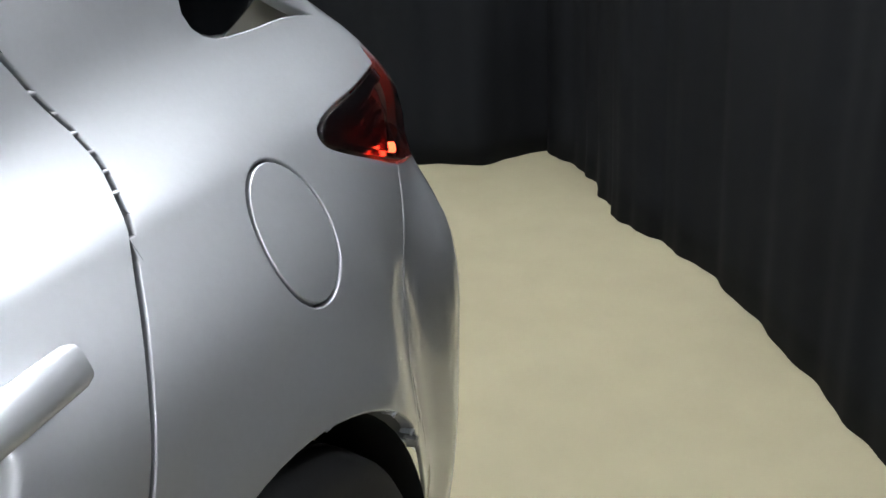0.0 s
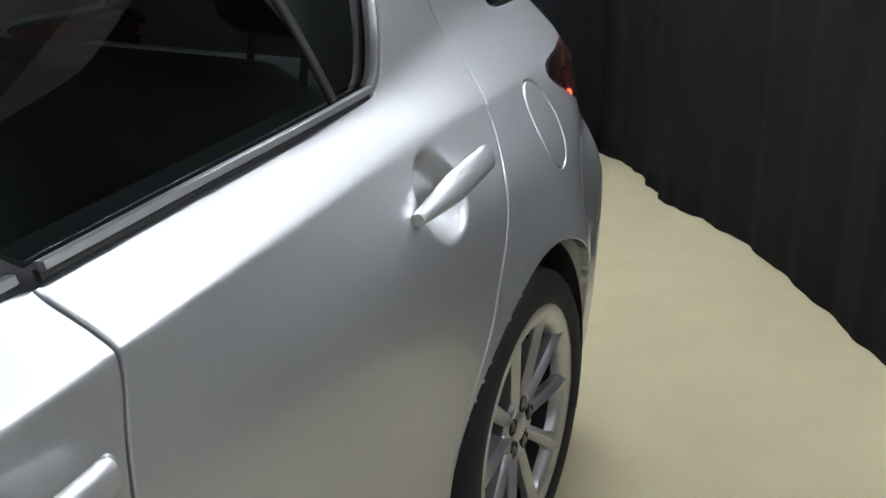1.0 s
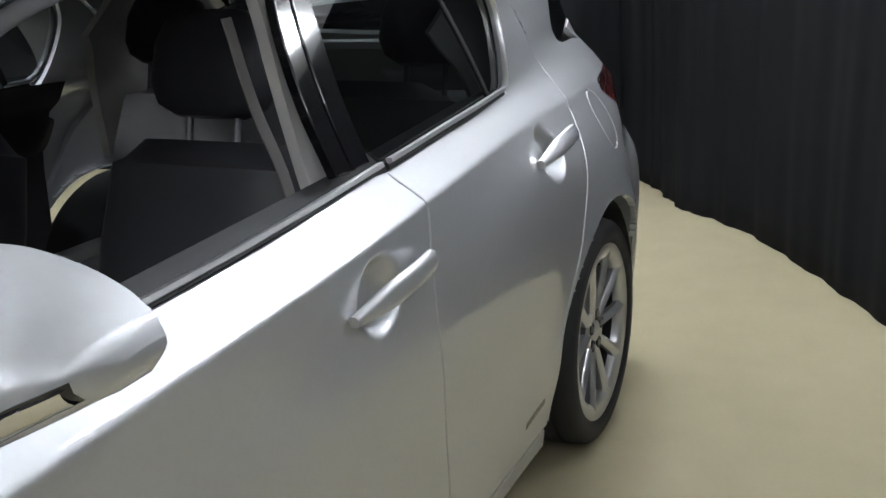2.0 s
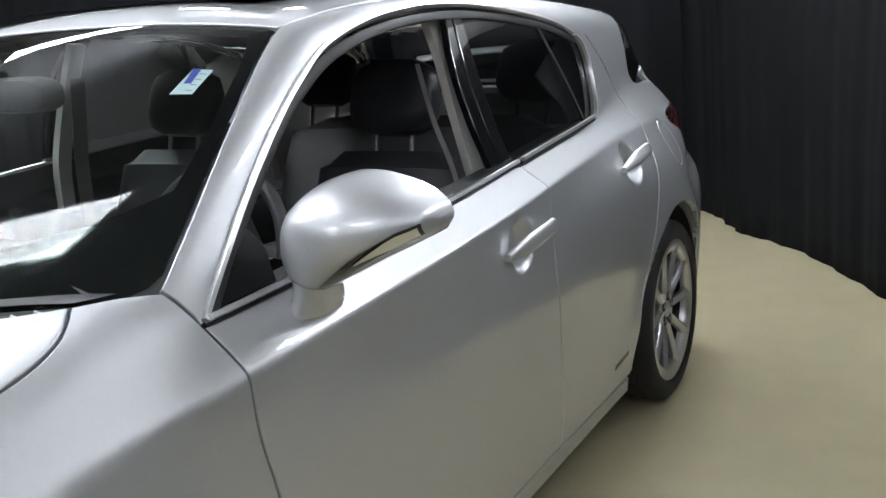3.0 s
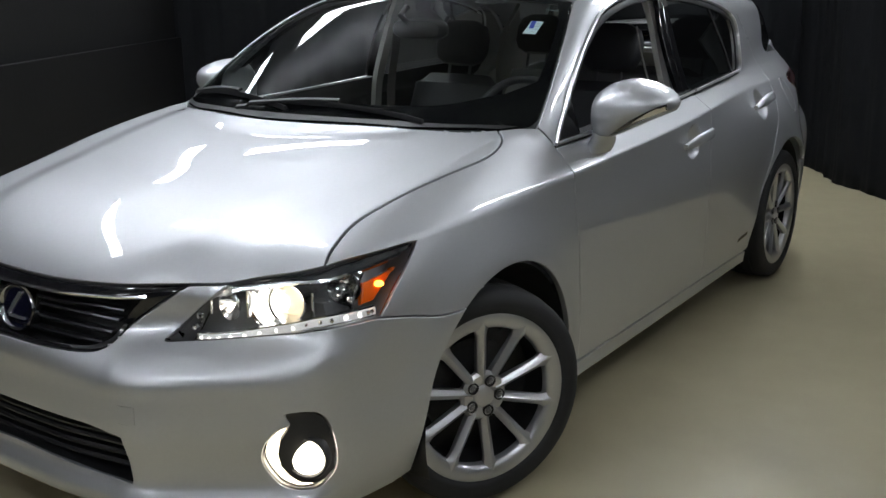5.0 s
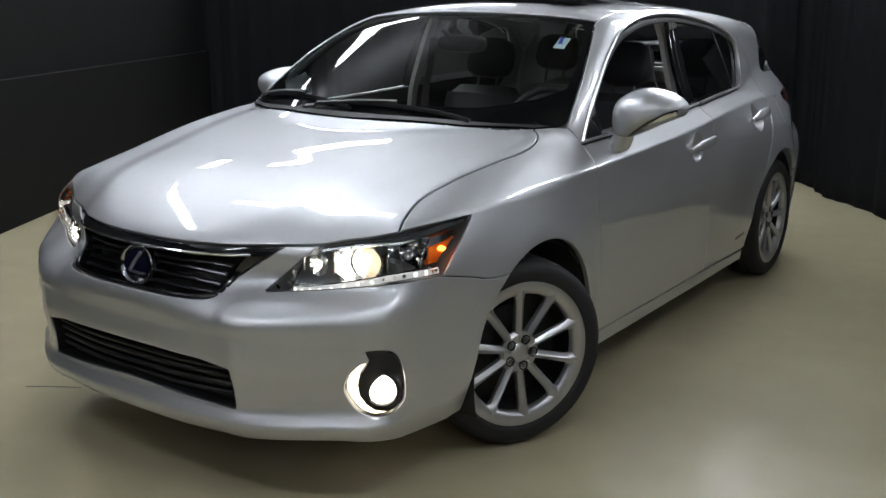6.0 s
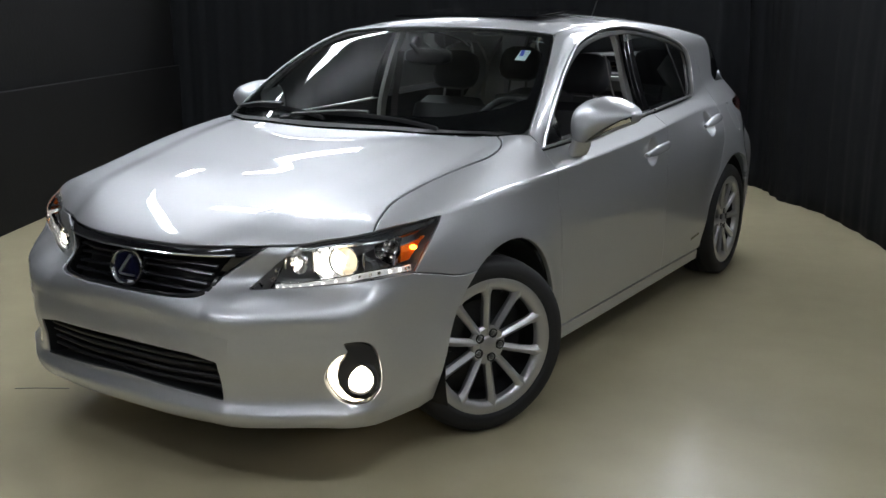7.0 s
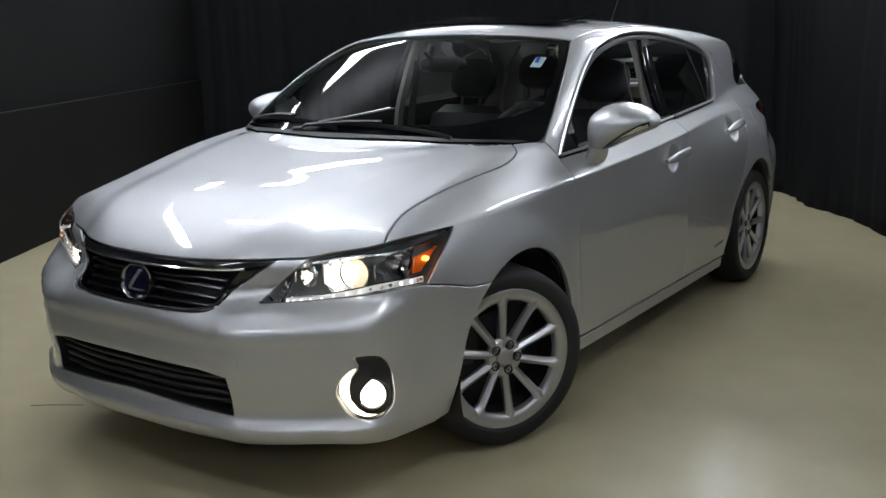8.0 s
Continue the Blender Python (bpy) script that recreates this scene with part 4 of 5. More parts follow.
DLO_IN = [(y, z - .012) for y, z in [(.60, 1.095), (.72, 1.180), (.83, 1.244), (.965, 1.300), (1.16, 1.341), (1.37, 1.360), (1.56, 1.361), (1.70, 1.351), (1.84, 1.336), (2.02, 1.310), (2.15, 1.283), (2.215, 1.263)]]
belt_all_f = side([(.412, .944), (.8, .957), (1.2, .972), (1.545, .992)], 40)
belt_all_r = side([(1.575, .993), (1.8, 1.005), (2.0, 1.013), (2.215, 1.022)], 30)
back_edge = side([(2.225, 1.264), (2.275, 1.235), (2.292, 1.18), (2.275, 1.10), (2.245, 1.045), (2.215, 1.022)], 30)
for k, right in enumerate((False, True)):
    strip("chrome_trim", dlo_top, .0115, .009, SATIN_CHROME, car, "bright chrome window surround", .0, right)
    strip("belt_seal", offset(belt_all_f, -.004) + (0, 0, -.008), .012, .005, SEAL, front_doors[k], "black rubber belt seal", 0, right)
    strip("belt_trim", belt_all_f, .0105, .009, SATIN_CHROME, front_doors[k], "chrome belt moulding", .003, right)
    strip("belt_seal", belt_all_r + (0, 0, -.008), .012, .005, SEAL, rear_doors[k], "black rubber belt seal", 0, right)
    strip("belt_trim", belt_all_r, .0105, .009, SATIN_CHROME, rear_doors[k], "chrome belt moulding", .003, right)
    strip("corner_trim", back_edge, .010, .009, SATIN_CHROME, rear_doors[k], "chrome trim round the quarter window", .002, right)
    inner = np.vstack([side([(.425, .945), (.51, 1.015)], 0), side(DLO_IN, 60)])
    strip("window_seal", inner, .022, .004, SEAL, car, "black rubber window seal", -.006, right)
    front_post = side([(1.475, 1.352), (1.435, 1.27), (1.415, 1.19), (1.41, 1.10), (1.425, 1.0)], 14)
    mid_post = side([(1.508, 1.354), (1.480, 1.27), (1.465, 1.19), (1.462, 1.10), (1.472, .998)], 14)
    rear_post = side([(1.552, 1.358), (1.535, 1.27), (1.525, 1.19), (1.522, 1.10), (1.532, 1.0)], 14)
    panel("pillar_cover", cut("round", np.vstack([front_post, mid_post[::-1]]), .02, lift=-.004), GLOSS_BLACK, front_doors[k], "gloss black pillar cover", right)
    panel("pillar_cover", cut("round", np.vstack([mid_post, rear_post[::-1]]), .02, lift=-.003), GLOSS_BLACK, rear_doors[k], "gloss black pillar cover", right)
    top = side([(1.552, 1.358), (1.70, 1.348), (1.84, 1.333), (2.02, 1.306), (2.15, 1.279), (2.215, 1.258)], 20)
    pane = np.vstack([top, back_edge[4:], belt_all_r[::-1], rear_post[::-1][1:-1]])
    panel("rear_door_glass", cut("round", pane, .03, lift=-.009, lip=.003), TINTED, rear_doors[k], "dark tinted rear side glass", right).visible_shadow = False
    strip("glass_divider", side([(1.965, 1.318), (2.02, 1.22), (2.08, 1.12), (2.128, 1.025)], 12), .017, .004, SEAL, rear_doors[k], "black divider of the quarter glass", -.008, right)
    sail = side([(.425, .950), (.52, 1.025), (.60, 1.085), (.605, 1.0), (.60, .955)], 0)
    panel("sail_panel", cut("round", sail, .02, lift=-.012, lip=.006), GLOSS_BLACK, front_doors[k], "black corner piece behind the mirror", right)

# windscreen border, wipers, stickers
band_out = outline = np.vstack([pillar_in[1:], front_edge[1:], mirror_pts(pillar_in)[::-1][1:], ws_low[1:-1]])
hole = np.vstack([down([(.662, .50), (.640, .60), (.590, .75), (.548, .84), (.515, .893)], 12), down([(.36, .893), (0, .880), (-.36, .893)]), mirror_pts(down([(.662, .50), (.640, .60), (.590, .75), (.548, .84), (.515, .893)], 12))[::-1], down([(-.6, .40), (-.40, .23), (0, .13), (.40, .23), (.6, .40)], 24)])
panel("border", cut("down", band_out, .03, lift=-.007, lip=0, holes=[hole]), GLOSS_BLACK, screen, "black ceramic border of the windscreen")
panel("sticker", cut("down", down([(.503, .683), (.548, .695), (.536, .773), (.490, .767)]), .02, gap=-.002, lift=-.0075, lip=0), PAPER, screen, "pale sticker inside the windscreen")
panel("sticker_print", cut("down", down([(.507, .718), (.524, .722), (.511, .770), (.492, .766)]), .02, gap=-.002, lift=-.0068, lip=0), PAPER_BLUE, screen, "blue printed block on the sticker")
for k in range(4):
    y = .697 + .017 * k
    panel("sticker_bar", cut("down", down([(.526 - .003 * k, y + .003), (.541 - .003 * k, y + .005), (.540 - .003 * k, y + .010), (.525 - .003 * k, y + .008)]), .02, gap=-.002, lift=-.0068, lip=0), GREY_PRINT, screen)
panel("glass_mark", cut("down", down([(.497, .846), (.548, .851), (.547, .858), (.496, .853)]), .02, gap=-.002, lift=-.0068, lip=0), PAPER, screen, "small pale mark on the glass")
panel("dark_oval", cut("down", down([(.20, .86), (.25, .85), (.31, .862), (.33, .88), (.28, .892), (.22, .885)], 20), .02, gap=-.002, lift=-.008, lip=0), BLACK, screen, "small dark oval on the glass")


def wiper(tip, heel, pivot, bend):
    w = new("wiper")
    w.parent = car
    blade = offset(down([tip, ((tip[0] + heel[0]) / 2, (tip[1] + heel[1]) / 2 - .012), heel], 24), .008)
    bm = bmesh.new()
    sweep(bm, blade, [(-.007, -.008), (-.004, .003), (0, .006), (.004, .003), (.007, -.008)], slope(blade))
    part("blade", bm, BLACK, w, "black wiper blade")
    arm = offset(down([pivot, bend, ((tip[0] + heel[0]) / 2, (tip[1] + heel[1]) / 2)], 20), .014)
    arm[:4, 2] -= .010
    bm = bmesh.new()
    sweep(bm, arm, [(-.009, -.005), (-.007, .004), (.007, .004), (.009, -.005)], slope(arm))
    part("arm", bm, BLACK, w, "black wiper arm")
    return tagged(w, "black windscreen wiper at rest")


wiper((.47, .172), (-.10, .105), (-.20, .085), (-.05, .095))
wiper((.02, .075), (-.56, .275), (-.66, .34), (-.55, .272))
cowl = np.vstack([down([(-.70, .33), (-.5, .19), (-.25, .09), (0, .055), (.25, .09), (.5, .19), (.70, .33)], 40), down([(.66, .285), (.40, .122), (0, .027), (-.40, .122), (-.66, .285)], 40)])
panel("cowl", cut("down", cowl, .03, gap=-.004, lift=.0005, lip=.0), BLACK, car, "black plastic cowl below the windscreen")


# ---- door mirrors ----
def door_mirror(right):
    sx = -1 if right else 1
    mir = new("door_mirror")
    mir.parent = car
    xs = (.806, .812, .825, .850, .885, .930, .975, 1.015, 1.040, 1.053, 1.057)
    top, low = curve(xs, (1.020, 1.058, 1.085, 1.106, 1.120, 1.124, 1.116, 1.102, 1.086, 1.071, 1.060)), curve(xs, (.968, .956, .952, .950, .953, .974, .998, 1.017, 1.030, 1.038, 1.046))
    brow, front = curve(xs, (1.004, 1.012, 1.020, 1.026, 1.030, 1.034, 1.041, 1.050, 1.057, 1.060, 1.056)), curve(xs, (.615, .590, .550, .520, .503, .500, .514, .545, .578, .608, .640))

    def rear(x):
        return .668 + .10 * max(0, x - .92)

    def face(x, z, out):
        """A point of the lower front face."""
        f, d = float(front(x)), (rear(x) - float(front(x))) * .5
        v = min(1, max(0, (float(brow(x)) - z) / (float(brow(x)) - float(low(x)))))
        return Vector((sx * x, f + d * (1 - (1 - v ** 2.2) ** (1 / 2.2)) - out, z))

    loops = []
    for t in np.linspace(0, math.pi, 46):
        x = .9315 - .1255 * math.cos(t)
        f, b, zt, zc, zl = float(front(x)), rear(x), float(top(x)), float(brow(x)), float(low(x))
        loop = [Vector((sx * x, b - (b - f) * math.sin(a) ** .9, zc + (zt - zc) * math.cos(a) ** .8)) for a in np.linspace(0, math.pi / 2, 15)]
        loop += [face(x, zc + (zl - zc) * v, 0) for v in np.linspace(0, 1, 13)[1:]]
        loop += [Vector((sx * x, b - .012, zl + .001)), Vector((sx * x, b, zl + .008)), Vector((sx * x, b - .006, (zl + zt) / 2)), Vector((sx * x, b, zt - .006))]
        loops.append(loop)
    bm = bmesh.new()
    rings(bm, loops)
    part("housing", bm, PAINT, mir, "silver mirror housing")
    bm = bmesh.new()
    xs_g = np.linspace(.822, 1.045, 24)
    edge = [(x, float(top(x)) - .010) for x in xs_g] + [(x, float(low(x)) + .012) for x in xs_g[::-1]]
    f = [bm.verts.new((sx * a, rear(a) + .002, b)) for a, b in edge]
    bm.faces.new(f if right else f[::-1])
    part("mirror_glass", bm, MIRROR, mir, "mirror glass", smooth=False)

    def wedge(x0, x1, lo, hi, out, back):
        rows = []
        for u in np.linspace(0, 1, 28):
            x = x0 + (x1 - x0) * u
            z, h = float(low(x)), .006 + .026 * ((x - .888) / .165) ** .8
            h = min(h, (float(brow(x)) - z) * .95)
            tip = 1 if lo == 0 else min(1, .12 + 1.5 * u)
            mid, half = (lo + hi) / 2, (hi - lo) / 2 * tip
            q = [face(x, z + h * (mid + half * v), out) for v in (-1, -.4, .3, 1)]
            rows.append([q[0] + Vector((0, back, 0))] + q + [q[3] + Vector((0, .012, .001))])
        b = bmesh.new()
        rings(b, rows, closed=False, cap=False)
        return b

    # dark wedge along the lower edge with the side indicator let into it
    part("lower_cover", wedge(.889, 1.050, 0, 1, .003, .05), GLOSS_BLACK, mir, "black lower mirror edge")
    part("side_indicator", wedge(.968, 1.048, .30, .82, .006, .008), CHROME, mir, "clear side indicator with a chrome reflector")
    loops = []
    for k, (x, y, z, a, b) in enumerate(((.806, .640, .895, .040, .064), (.818, .634, .910, .040, .058), (.834, .620, .930, .038, .050), (.846, .604, .952, .036, .046), (.848, .600, .972, .035, .044))):
        loops.append([Vector((sx * (x + a * math.cos(t)), y + b * math.sin(t), z)) for t in np.linspace(0, 2 * math.pi, 33)[:-1]])
    bm = bmesh.new()
    rings(bm, loops)
    part("stalk", bm, PAINT, mir, "silver mirror foot")
    if right:
        mir.location.x = .112
    return tagged(mir, "silver door mirror with a chrome side indicator")


door_mirror(False)
door_mirror(True)


# ---- headlamps ----
def inward(pts, d):
    p = on("nose", pts)
    return p, slope(p), p - slope(p) * d


lamp_outline = np.vstack([lamp_low, lamp_rear[1:], lamp_top[1:], lamp_in[1:-1]])


def headlamp(right):
    sx = -1 if right else 1
    lamp = new("headlamp")
    lamp.parent = car
    panel("lens", cut("nose", lamp_outline, .015, lip=.004), LENS, lamp, "clear headlamp lens", right).visible_shadow = False
    panel("housing", cut("nose", lamp_outline, .02, gap=.000, lift=-.085, lip=0), BEZEL, lamp, "smoked grey lamp housing", right)
    p, n = lamp_outline, slope(lamp_outline)
    bm = bmesh.new()
    rings(bm, [[Vector(q * (sx, 1, 1)) for q in p - n * d] for d in (.004, .040, .090)], cap=False)
    part("shell", bm, BEZEL, lamp, "smoked inner wall of the lamp")

    def turned(name, c, profile, mat, label, aim=(.22, -1, .02), n=36, wide=1.0, tall=1.0):
        v = Vector(aim).normalized()
        m = Matrix.Diagonal((sx, 1, 1, 1)) @ Matrix.Translation(c) @ v.to_track_quat("X", "Z").to_matrix().to_4x4() @ Matrix.Diagonal((1, wide, tall, 1))
        b = bmesh.new()
        lathe(b, profile, n=n, m=m)
        return part(name, b, mat, lamp, label)

    proj = (.640, -.590, .705)
    turned("projector_ring", proj, [(-.03, .040), (.012, .046), (.022, .050), (.026, .049), (.024, .044), (.010, .037), (-.01, .034)], CHROME, "chrome projector ring")
    turned("projector", proj, [(.0, .036), (.010, .032), (.020, .022), (.025, .010), (.026, .0005)], PROJECTOR, "lit projector lens")
    turned("projector_core", (.633, -.600, .708), [(.018, .021), (.026, .016), (.029, .0005)], LAMP_WHITE, "white-hot core of the projector", wide=.8)
    # this reflector emits by itself, in place of lamp light falling on it
    turned("lit_reflector", (.590, -.620, .692), [(-.016, .010), (-.006, .026), (.006, .036), (.004, .034), (-.012, .012), (-.018, .0005)], LAMP_SOFT, "brightly lit reflector beside the projector", wide=.72, tall=1.25)
    turned("reflector_bowl", (.600, -.618, .696), [(-.05, .02), (-.02, .048), (.012, .062), (.010, .060), (-.022, .046), (-.05, .018)], CHROME, "chrome reflector bowl", wide=.85, tall=.92)
    turned("main_beam", (.525, -.668, .698), [(-.03, .006), (-.012, .024), (.010, .036), (.008, .034), (-.010, .021), (-.02, .0005)], CHROME, "chrome main beam reflector", wide=.8)
    turned("main_beam_bulb", (.527, -.676, .698), [(-.01, .0045), (.004, .0045), (.007, .0005)], LAMP_SOFT, "lit bulb")
    turned("side_beam", (.735, -.515, .735), [(-.03, .008), (-.01, .028), (.010, .040), (.012, .038), (-.006, .025), (-.02, .012), (-.024, .0005)], DARK_CHROME, "smoked corner reflector", aim=(.55, -.8, 0))
    for dx, dz in ((.010, .024), (-.012, -.016), (.018, -.018)):
        turned("reflector_facet", (.748 + dx, -.535, .735 + dz), [(-.004, .007), (.003, .006), (.004, .0005)], CHROME, "bright facet of the corner reflector", aim=(.4, -.8, .3), n=6)
    for x0, y0, tall in ((.562, -.655, .034), (.690, -.575, .030), (.497, -.705, .022)):
        bm = bmesh.new()
        box(bm, (-.0035, -.006, -tall), (.0035, .05, tall), .002, 1, m=Matrix.Diagonal((sx, 1, 1, 1)) @ pose(x0, y0, .702, 0, 0, 30))
        part("reflector_rib", bm, CHROME, lamp, "upright chrome rib between the reflectors")
    divide = on("nose", [(.772, -.42, .800), (.772, -.475, .778), (.785, -.525, .735), (.792, -.545, .695)])
    back = divide - slope(divide) * .13
    bm = bmesh.new()
    rings(bm, [[Vector(q * (sx, 1, 1)) for q in (a, b, b + (.004, .003, 0), a + (.004, .003, 0))] for a, b in zip(divide - slope(divide) * .02, back)])
    part("divider", bm, CHROME, lamp, "bright wall between the lamp and the indicator")
    # dark mask under the top edge, with a chrome line along it
    low_edge = on("nose", [(.790, -.335, .792), (.780, -.43, .782), (.758, -.54, .775), (.72, -.588, .768), (.66, -.628, .765), (.60, -.665, .754), (.555, -.697, .745)], 24)
    panel("mask", cut("nose", np.vstack([lamp_top, low_edge[::-1]]), .015, gap=.002, lift=-.012, lip=.012), MASK, lamp, "dark grey mask along the top of the lamp", right)
    brow = offset(low_edge, -.010) * (sx, 1, 1)
    bm = bmesh.new()
    sweep(bm, brow[1:], [(-.003, -.008), (-.003, .003), (.003, .003), (.003, -.008)], np.tile((.4 * sx, -.5, .5), (23, 1)))
    part("brow", bm, CHROME, lamp, "chrome line inside the lamp")
    amber = on("nose", [(.783, -.493, .752), (.799, -.38, .768), (.803, -.426, .736), (.805, -.474, .703), (.798, -.515, .702)])
    panel("indicator", cut("nose", amber, .012, lift=-.020, lip=.012), AMBER, lamp, "amber indicator", right)
    panel("indicator_back", cut("nose", amber, .012, gap=-.003, lift=-.034, lip=0), BEZEL, lamp, "smoked back of the indicator", right)
    q = on("nose", [(.800, -.452, .740)])
    turned("indicator_bulb", tuple(q[0] - slope(q)[0] * .016), [(-.005, .009), (.004, .008), (.007, .0005)], AMBER_LED, "lit amber bulb", aim=(1, -.6, .1), wide=1.4, tall=.8)
    # faceted strip of daytime lamps along the lower edge
    run = offset(on("nose", [(.482, -.752, .642), (.53, -.728, .642), (.60, -.688, .649), (.69, -.645, .664), (.76, -.602, .678), (.800, -.515, .680), (.807, -.480, .680)], 48), -.016) * (sx, 1, 1)
    ups = np.tile((.45 * sx, -1, .1), (48, 1))
    bm = bmesh.new()
    sweep(bm, run, [(-.013, -.014), (-.013, .0), (.013, .0), (.013, -.014)], ups)
    part("light_strip", bm, CHROME, lamp, "chrome tray of the daytime lamps")
    bm = bmesh.new()
    sweep(bm, run[1:], [(-.010, -.001), (-.007, .003), (.007, .003), (.010, -.001)], ups[1:])
    part("light_guide", bm, LIGHT_GUIDE, lamp, "pale glassy bar over the daytime lamps")
    for k in range(2, 47, 3):
        bm = bmesh.new()
        r = bmesh.ops.create_icosphere(bm, subdivisions=1, radius=.0058 if k < 27 else .0075)
        bmesh.ops.transform(bm, matrix=Matrix.Translation(run[k]) @ Matrix.Rotation(.7 * k, 4, "Y") @ Matrix.Diagonal((1.15, 1, .9, 1)), verts=r["verts"])
        lit = k < 24 or k in (35, 38)
        part("daytime_led" if lit else "facet", bm, LAMP_SOFT if lit else CHROME, lamp, "lit white daytime lamp" if lit else "chrome facet of the daytime strip", smooth=False)
    # cluster of bright facets at the inner end
    for dx, dy, dz in ((.0, .0, .0), (.012, -.012, .014), (-.010, -.012, -.018), (.004, -.008, -.010)):
        bm = bmesh.new()
        r = bmesh.ops.create_icosphere(bm, subdivisions=1, radius=.0085)
        bmesh.ops.transform(bm, matrix=Matrix.Translation((sx * (.476 + dx), -.722 + dy, .668 + dz)), verts=r["verts"])
        part("facet", bm, CHROME, lamp, "chrome facet at the inner corner", smooth=False)
    return tagged(lamp, "lit projector headlamp with an amber corner")


headlamp(False)
headlamp(True)

# ---- grille ----
grille = new("grille")
grille.parent = car
tagged(grille, "black slatted grille with a chrome top bar")
top_edge = np.vstack([grille_edge[:1], hood_nose[20:]])
outline = np.vstack([top_edge[:-1], mirror_pts(top_edge)[::-1], mirror_pts(grille_edge)[1:], grille_edge[::-1][1:-1]])
panel("backing", cut("nose", outline, .03, gap=-.006, lift=-.060, lip=0), BLACK, grille, "black mesh behind the slats")
mouth = on("nose", [(.365, -.800, .717), (.335, -.815, .682), (.318, -.838, .648), (.306, -.860, .630), (.263, -.890, .620), (.16, -.912, .617), (0, -.92, .617)], 20)
lid = on("nose", [(0, -.875, .708), (.2, -.855, .711)])
panel("surround", cut("nose", outline, .02, gap=.001, lift=-.004, lip=.05, holes=[np.vstack([mouth, mirror_pts(mouth)[::-1][1:], mirror_pts(lid)[::-1], lid[1:]])]), GLOSS_BLACK, grille, "gloss black grille frame")
bar = offset(on("nose", [(-.375, -.79, .722), (-.3, -.82, .717), (-.15, -.855, .713), (0, -.862, .712), (.15, -.855, .713), (.3, -.82, .717), (.375, -.79, .722)], 50), .001)
bm = bmesh.new()
sweep(bm, bar, [(-.004, -.006), (-.0035, .002), (0, .004), (.0035, .002), (.004, -.006)], slope(bar))
part("top_bar", bm, CHROME, grille, "chrome bar along the top of the grille")
for z, x in ((.693, .338), (.673, .322), (.653, .308), (.634, .292)):
    slat = offset(on("nose", [(x * u, -.88, z) for u in np.linspace(-1, 1, 41)]), -.026)
    bm = bmesh.new()
    sweep(bm, slat, [(-.0035, -.020), (-.0045, .004), (0, .0065), (.0045, .004), (.0035, -.020)], np.tile((0, -1, .15), (41, 1)))
    part("slat", bm, SLAT, grille, "dark glossy slat")
m = Matrix.Translation((0, -.876, .654)) @ Vector((0, -1, .16)).to_track_quat("X", "Z").to_matrix().to_4x4() @ Matrix.Diagonal((1, 1.29, 1.08, 1))
bm = bmesh.new()
lathe(bm, [(-.02, .055), (.004, .0575), (.011, .0545), (.012, .051), (.009, .047), (.003, .045)], n=56, m=m)
badge_ring = part("badge", bm, DARK_CHROME, grille, "round badge in a chrome ring")
bm = bmesh.new()
lathe(bm, [(.004, .0465), (.006, .03), (.007, .0005)], n=40, m=m)
part("badge_face", bm, BLUE, badge_ring, "dark blue badge face")
bm = bmesh.new()
sweep(bm, [m @ Vector((.0085, a, b)) for a, b in ((.012, .036), (-.004, .012), (-.022, -.018))], [(-.004, -.002), (-.004, .002), (.004, .002), (.004, -.002)], np.tile(tuple(m.to_3x3() @ Vector((1, 0, 0))), (3, 1)))
sweep(bm, [m @ Vector((.0085, a, b)) for a, b in ((-.020, -.020), (.006, -.021), (.030, -.020))], [(-.003, -.002), (-.003, .002), (.003, .002), (.003, -.002)], np.tile(tuple(m.to_3x3() @ Vector((1, 0, 0))), (3, 1)))
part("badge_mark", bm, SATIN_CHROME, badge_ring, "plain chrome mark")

# ---- lower intake ----
low_grille = new("lower_grille")
low_grille.parent = car
tagged(low_grille, "black slatted lower air intake")
panel("backing", cut("nose", intake, .03, gap=-.02, lift=-.070, lip=0), BLACK, low_grille, "black backing of the intake")
n = slope(intake)
bm = bmesh.new()
rings(bm, [[Vector(q) for q in intake + n * d] for d in (-.006, -.04, -.075)], cap=False)
part("frame", bm, BLACK, low_grille, "black frame of the intake")
for z, x in ((.412, .375), (.386, .382), (.360, .388), (.334, .395)):
    slat = offset(on("nose", [(x * u, -.92, z) for u in np.linspace(-1, 1, 41)]), -.030)
    bm = bmesh.new()
    sweep(bm, slat, [(-.005, -.025), (-.006, .004), (0, .008), (.006, .004), (.005, -.025)], np.tile((0, -1, .2), (41, 1)))
    part("slat", bm, BLACK, low_grille, "black slat")
tow = on("nose", [(.395, -.90, .505), (.44, -.90, .505), (.44, -.90, .462), (.395, -.90, .462)])
panel("tow_eye_cover", cut("nose", tow, .012, gap=0, lift=.0012, lip=.003, edge=.0008), PAINT, bumper, "small square silver tow eye cover")


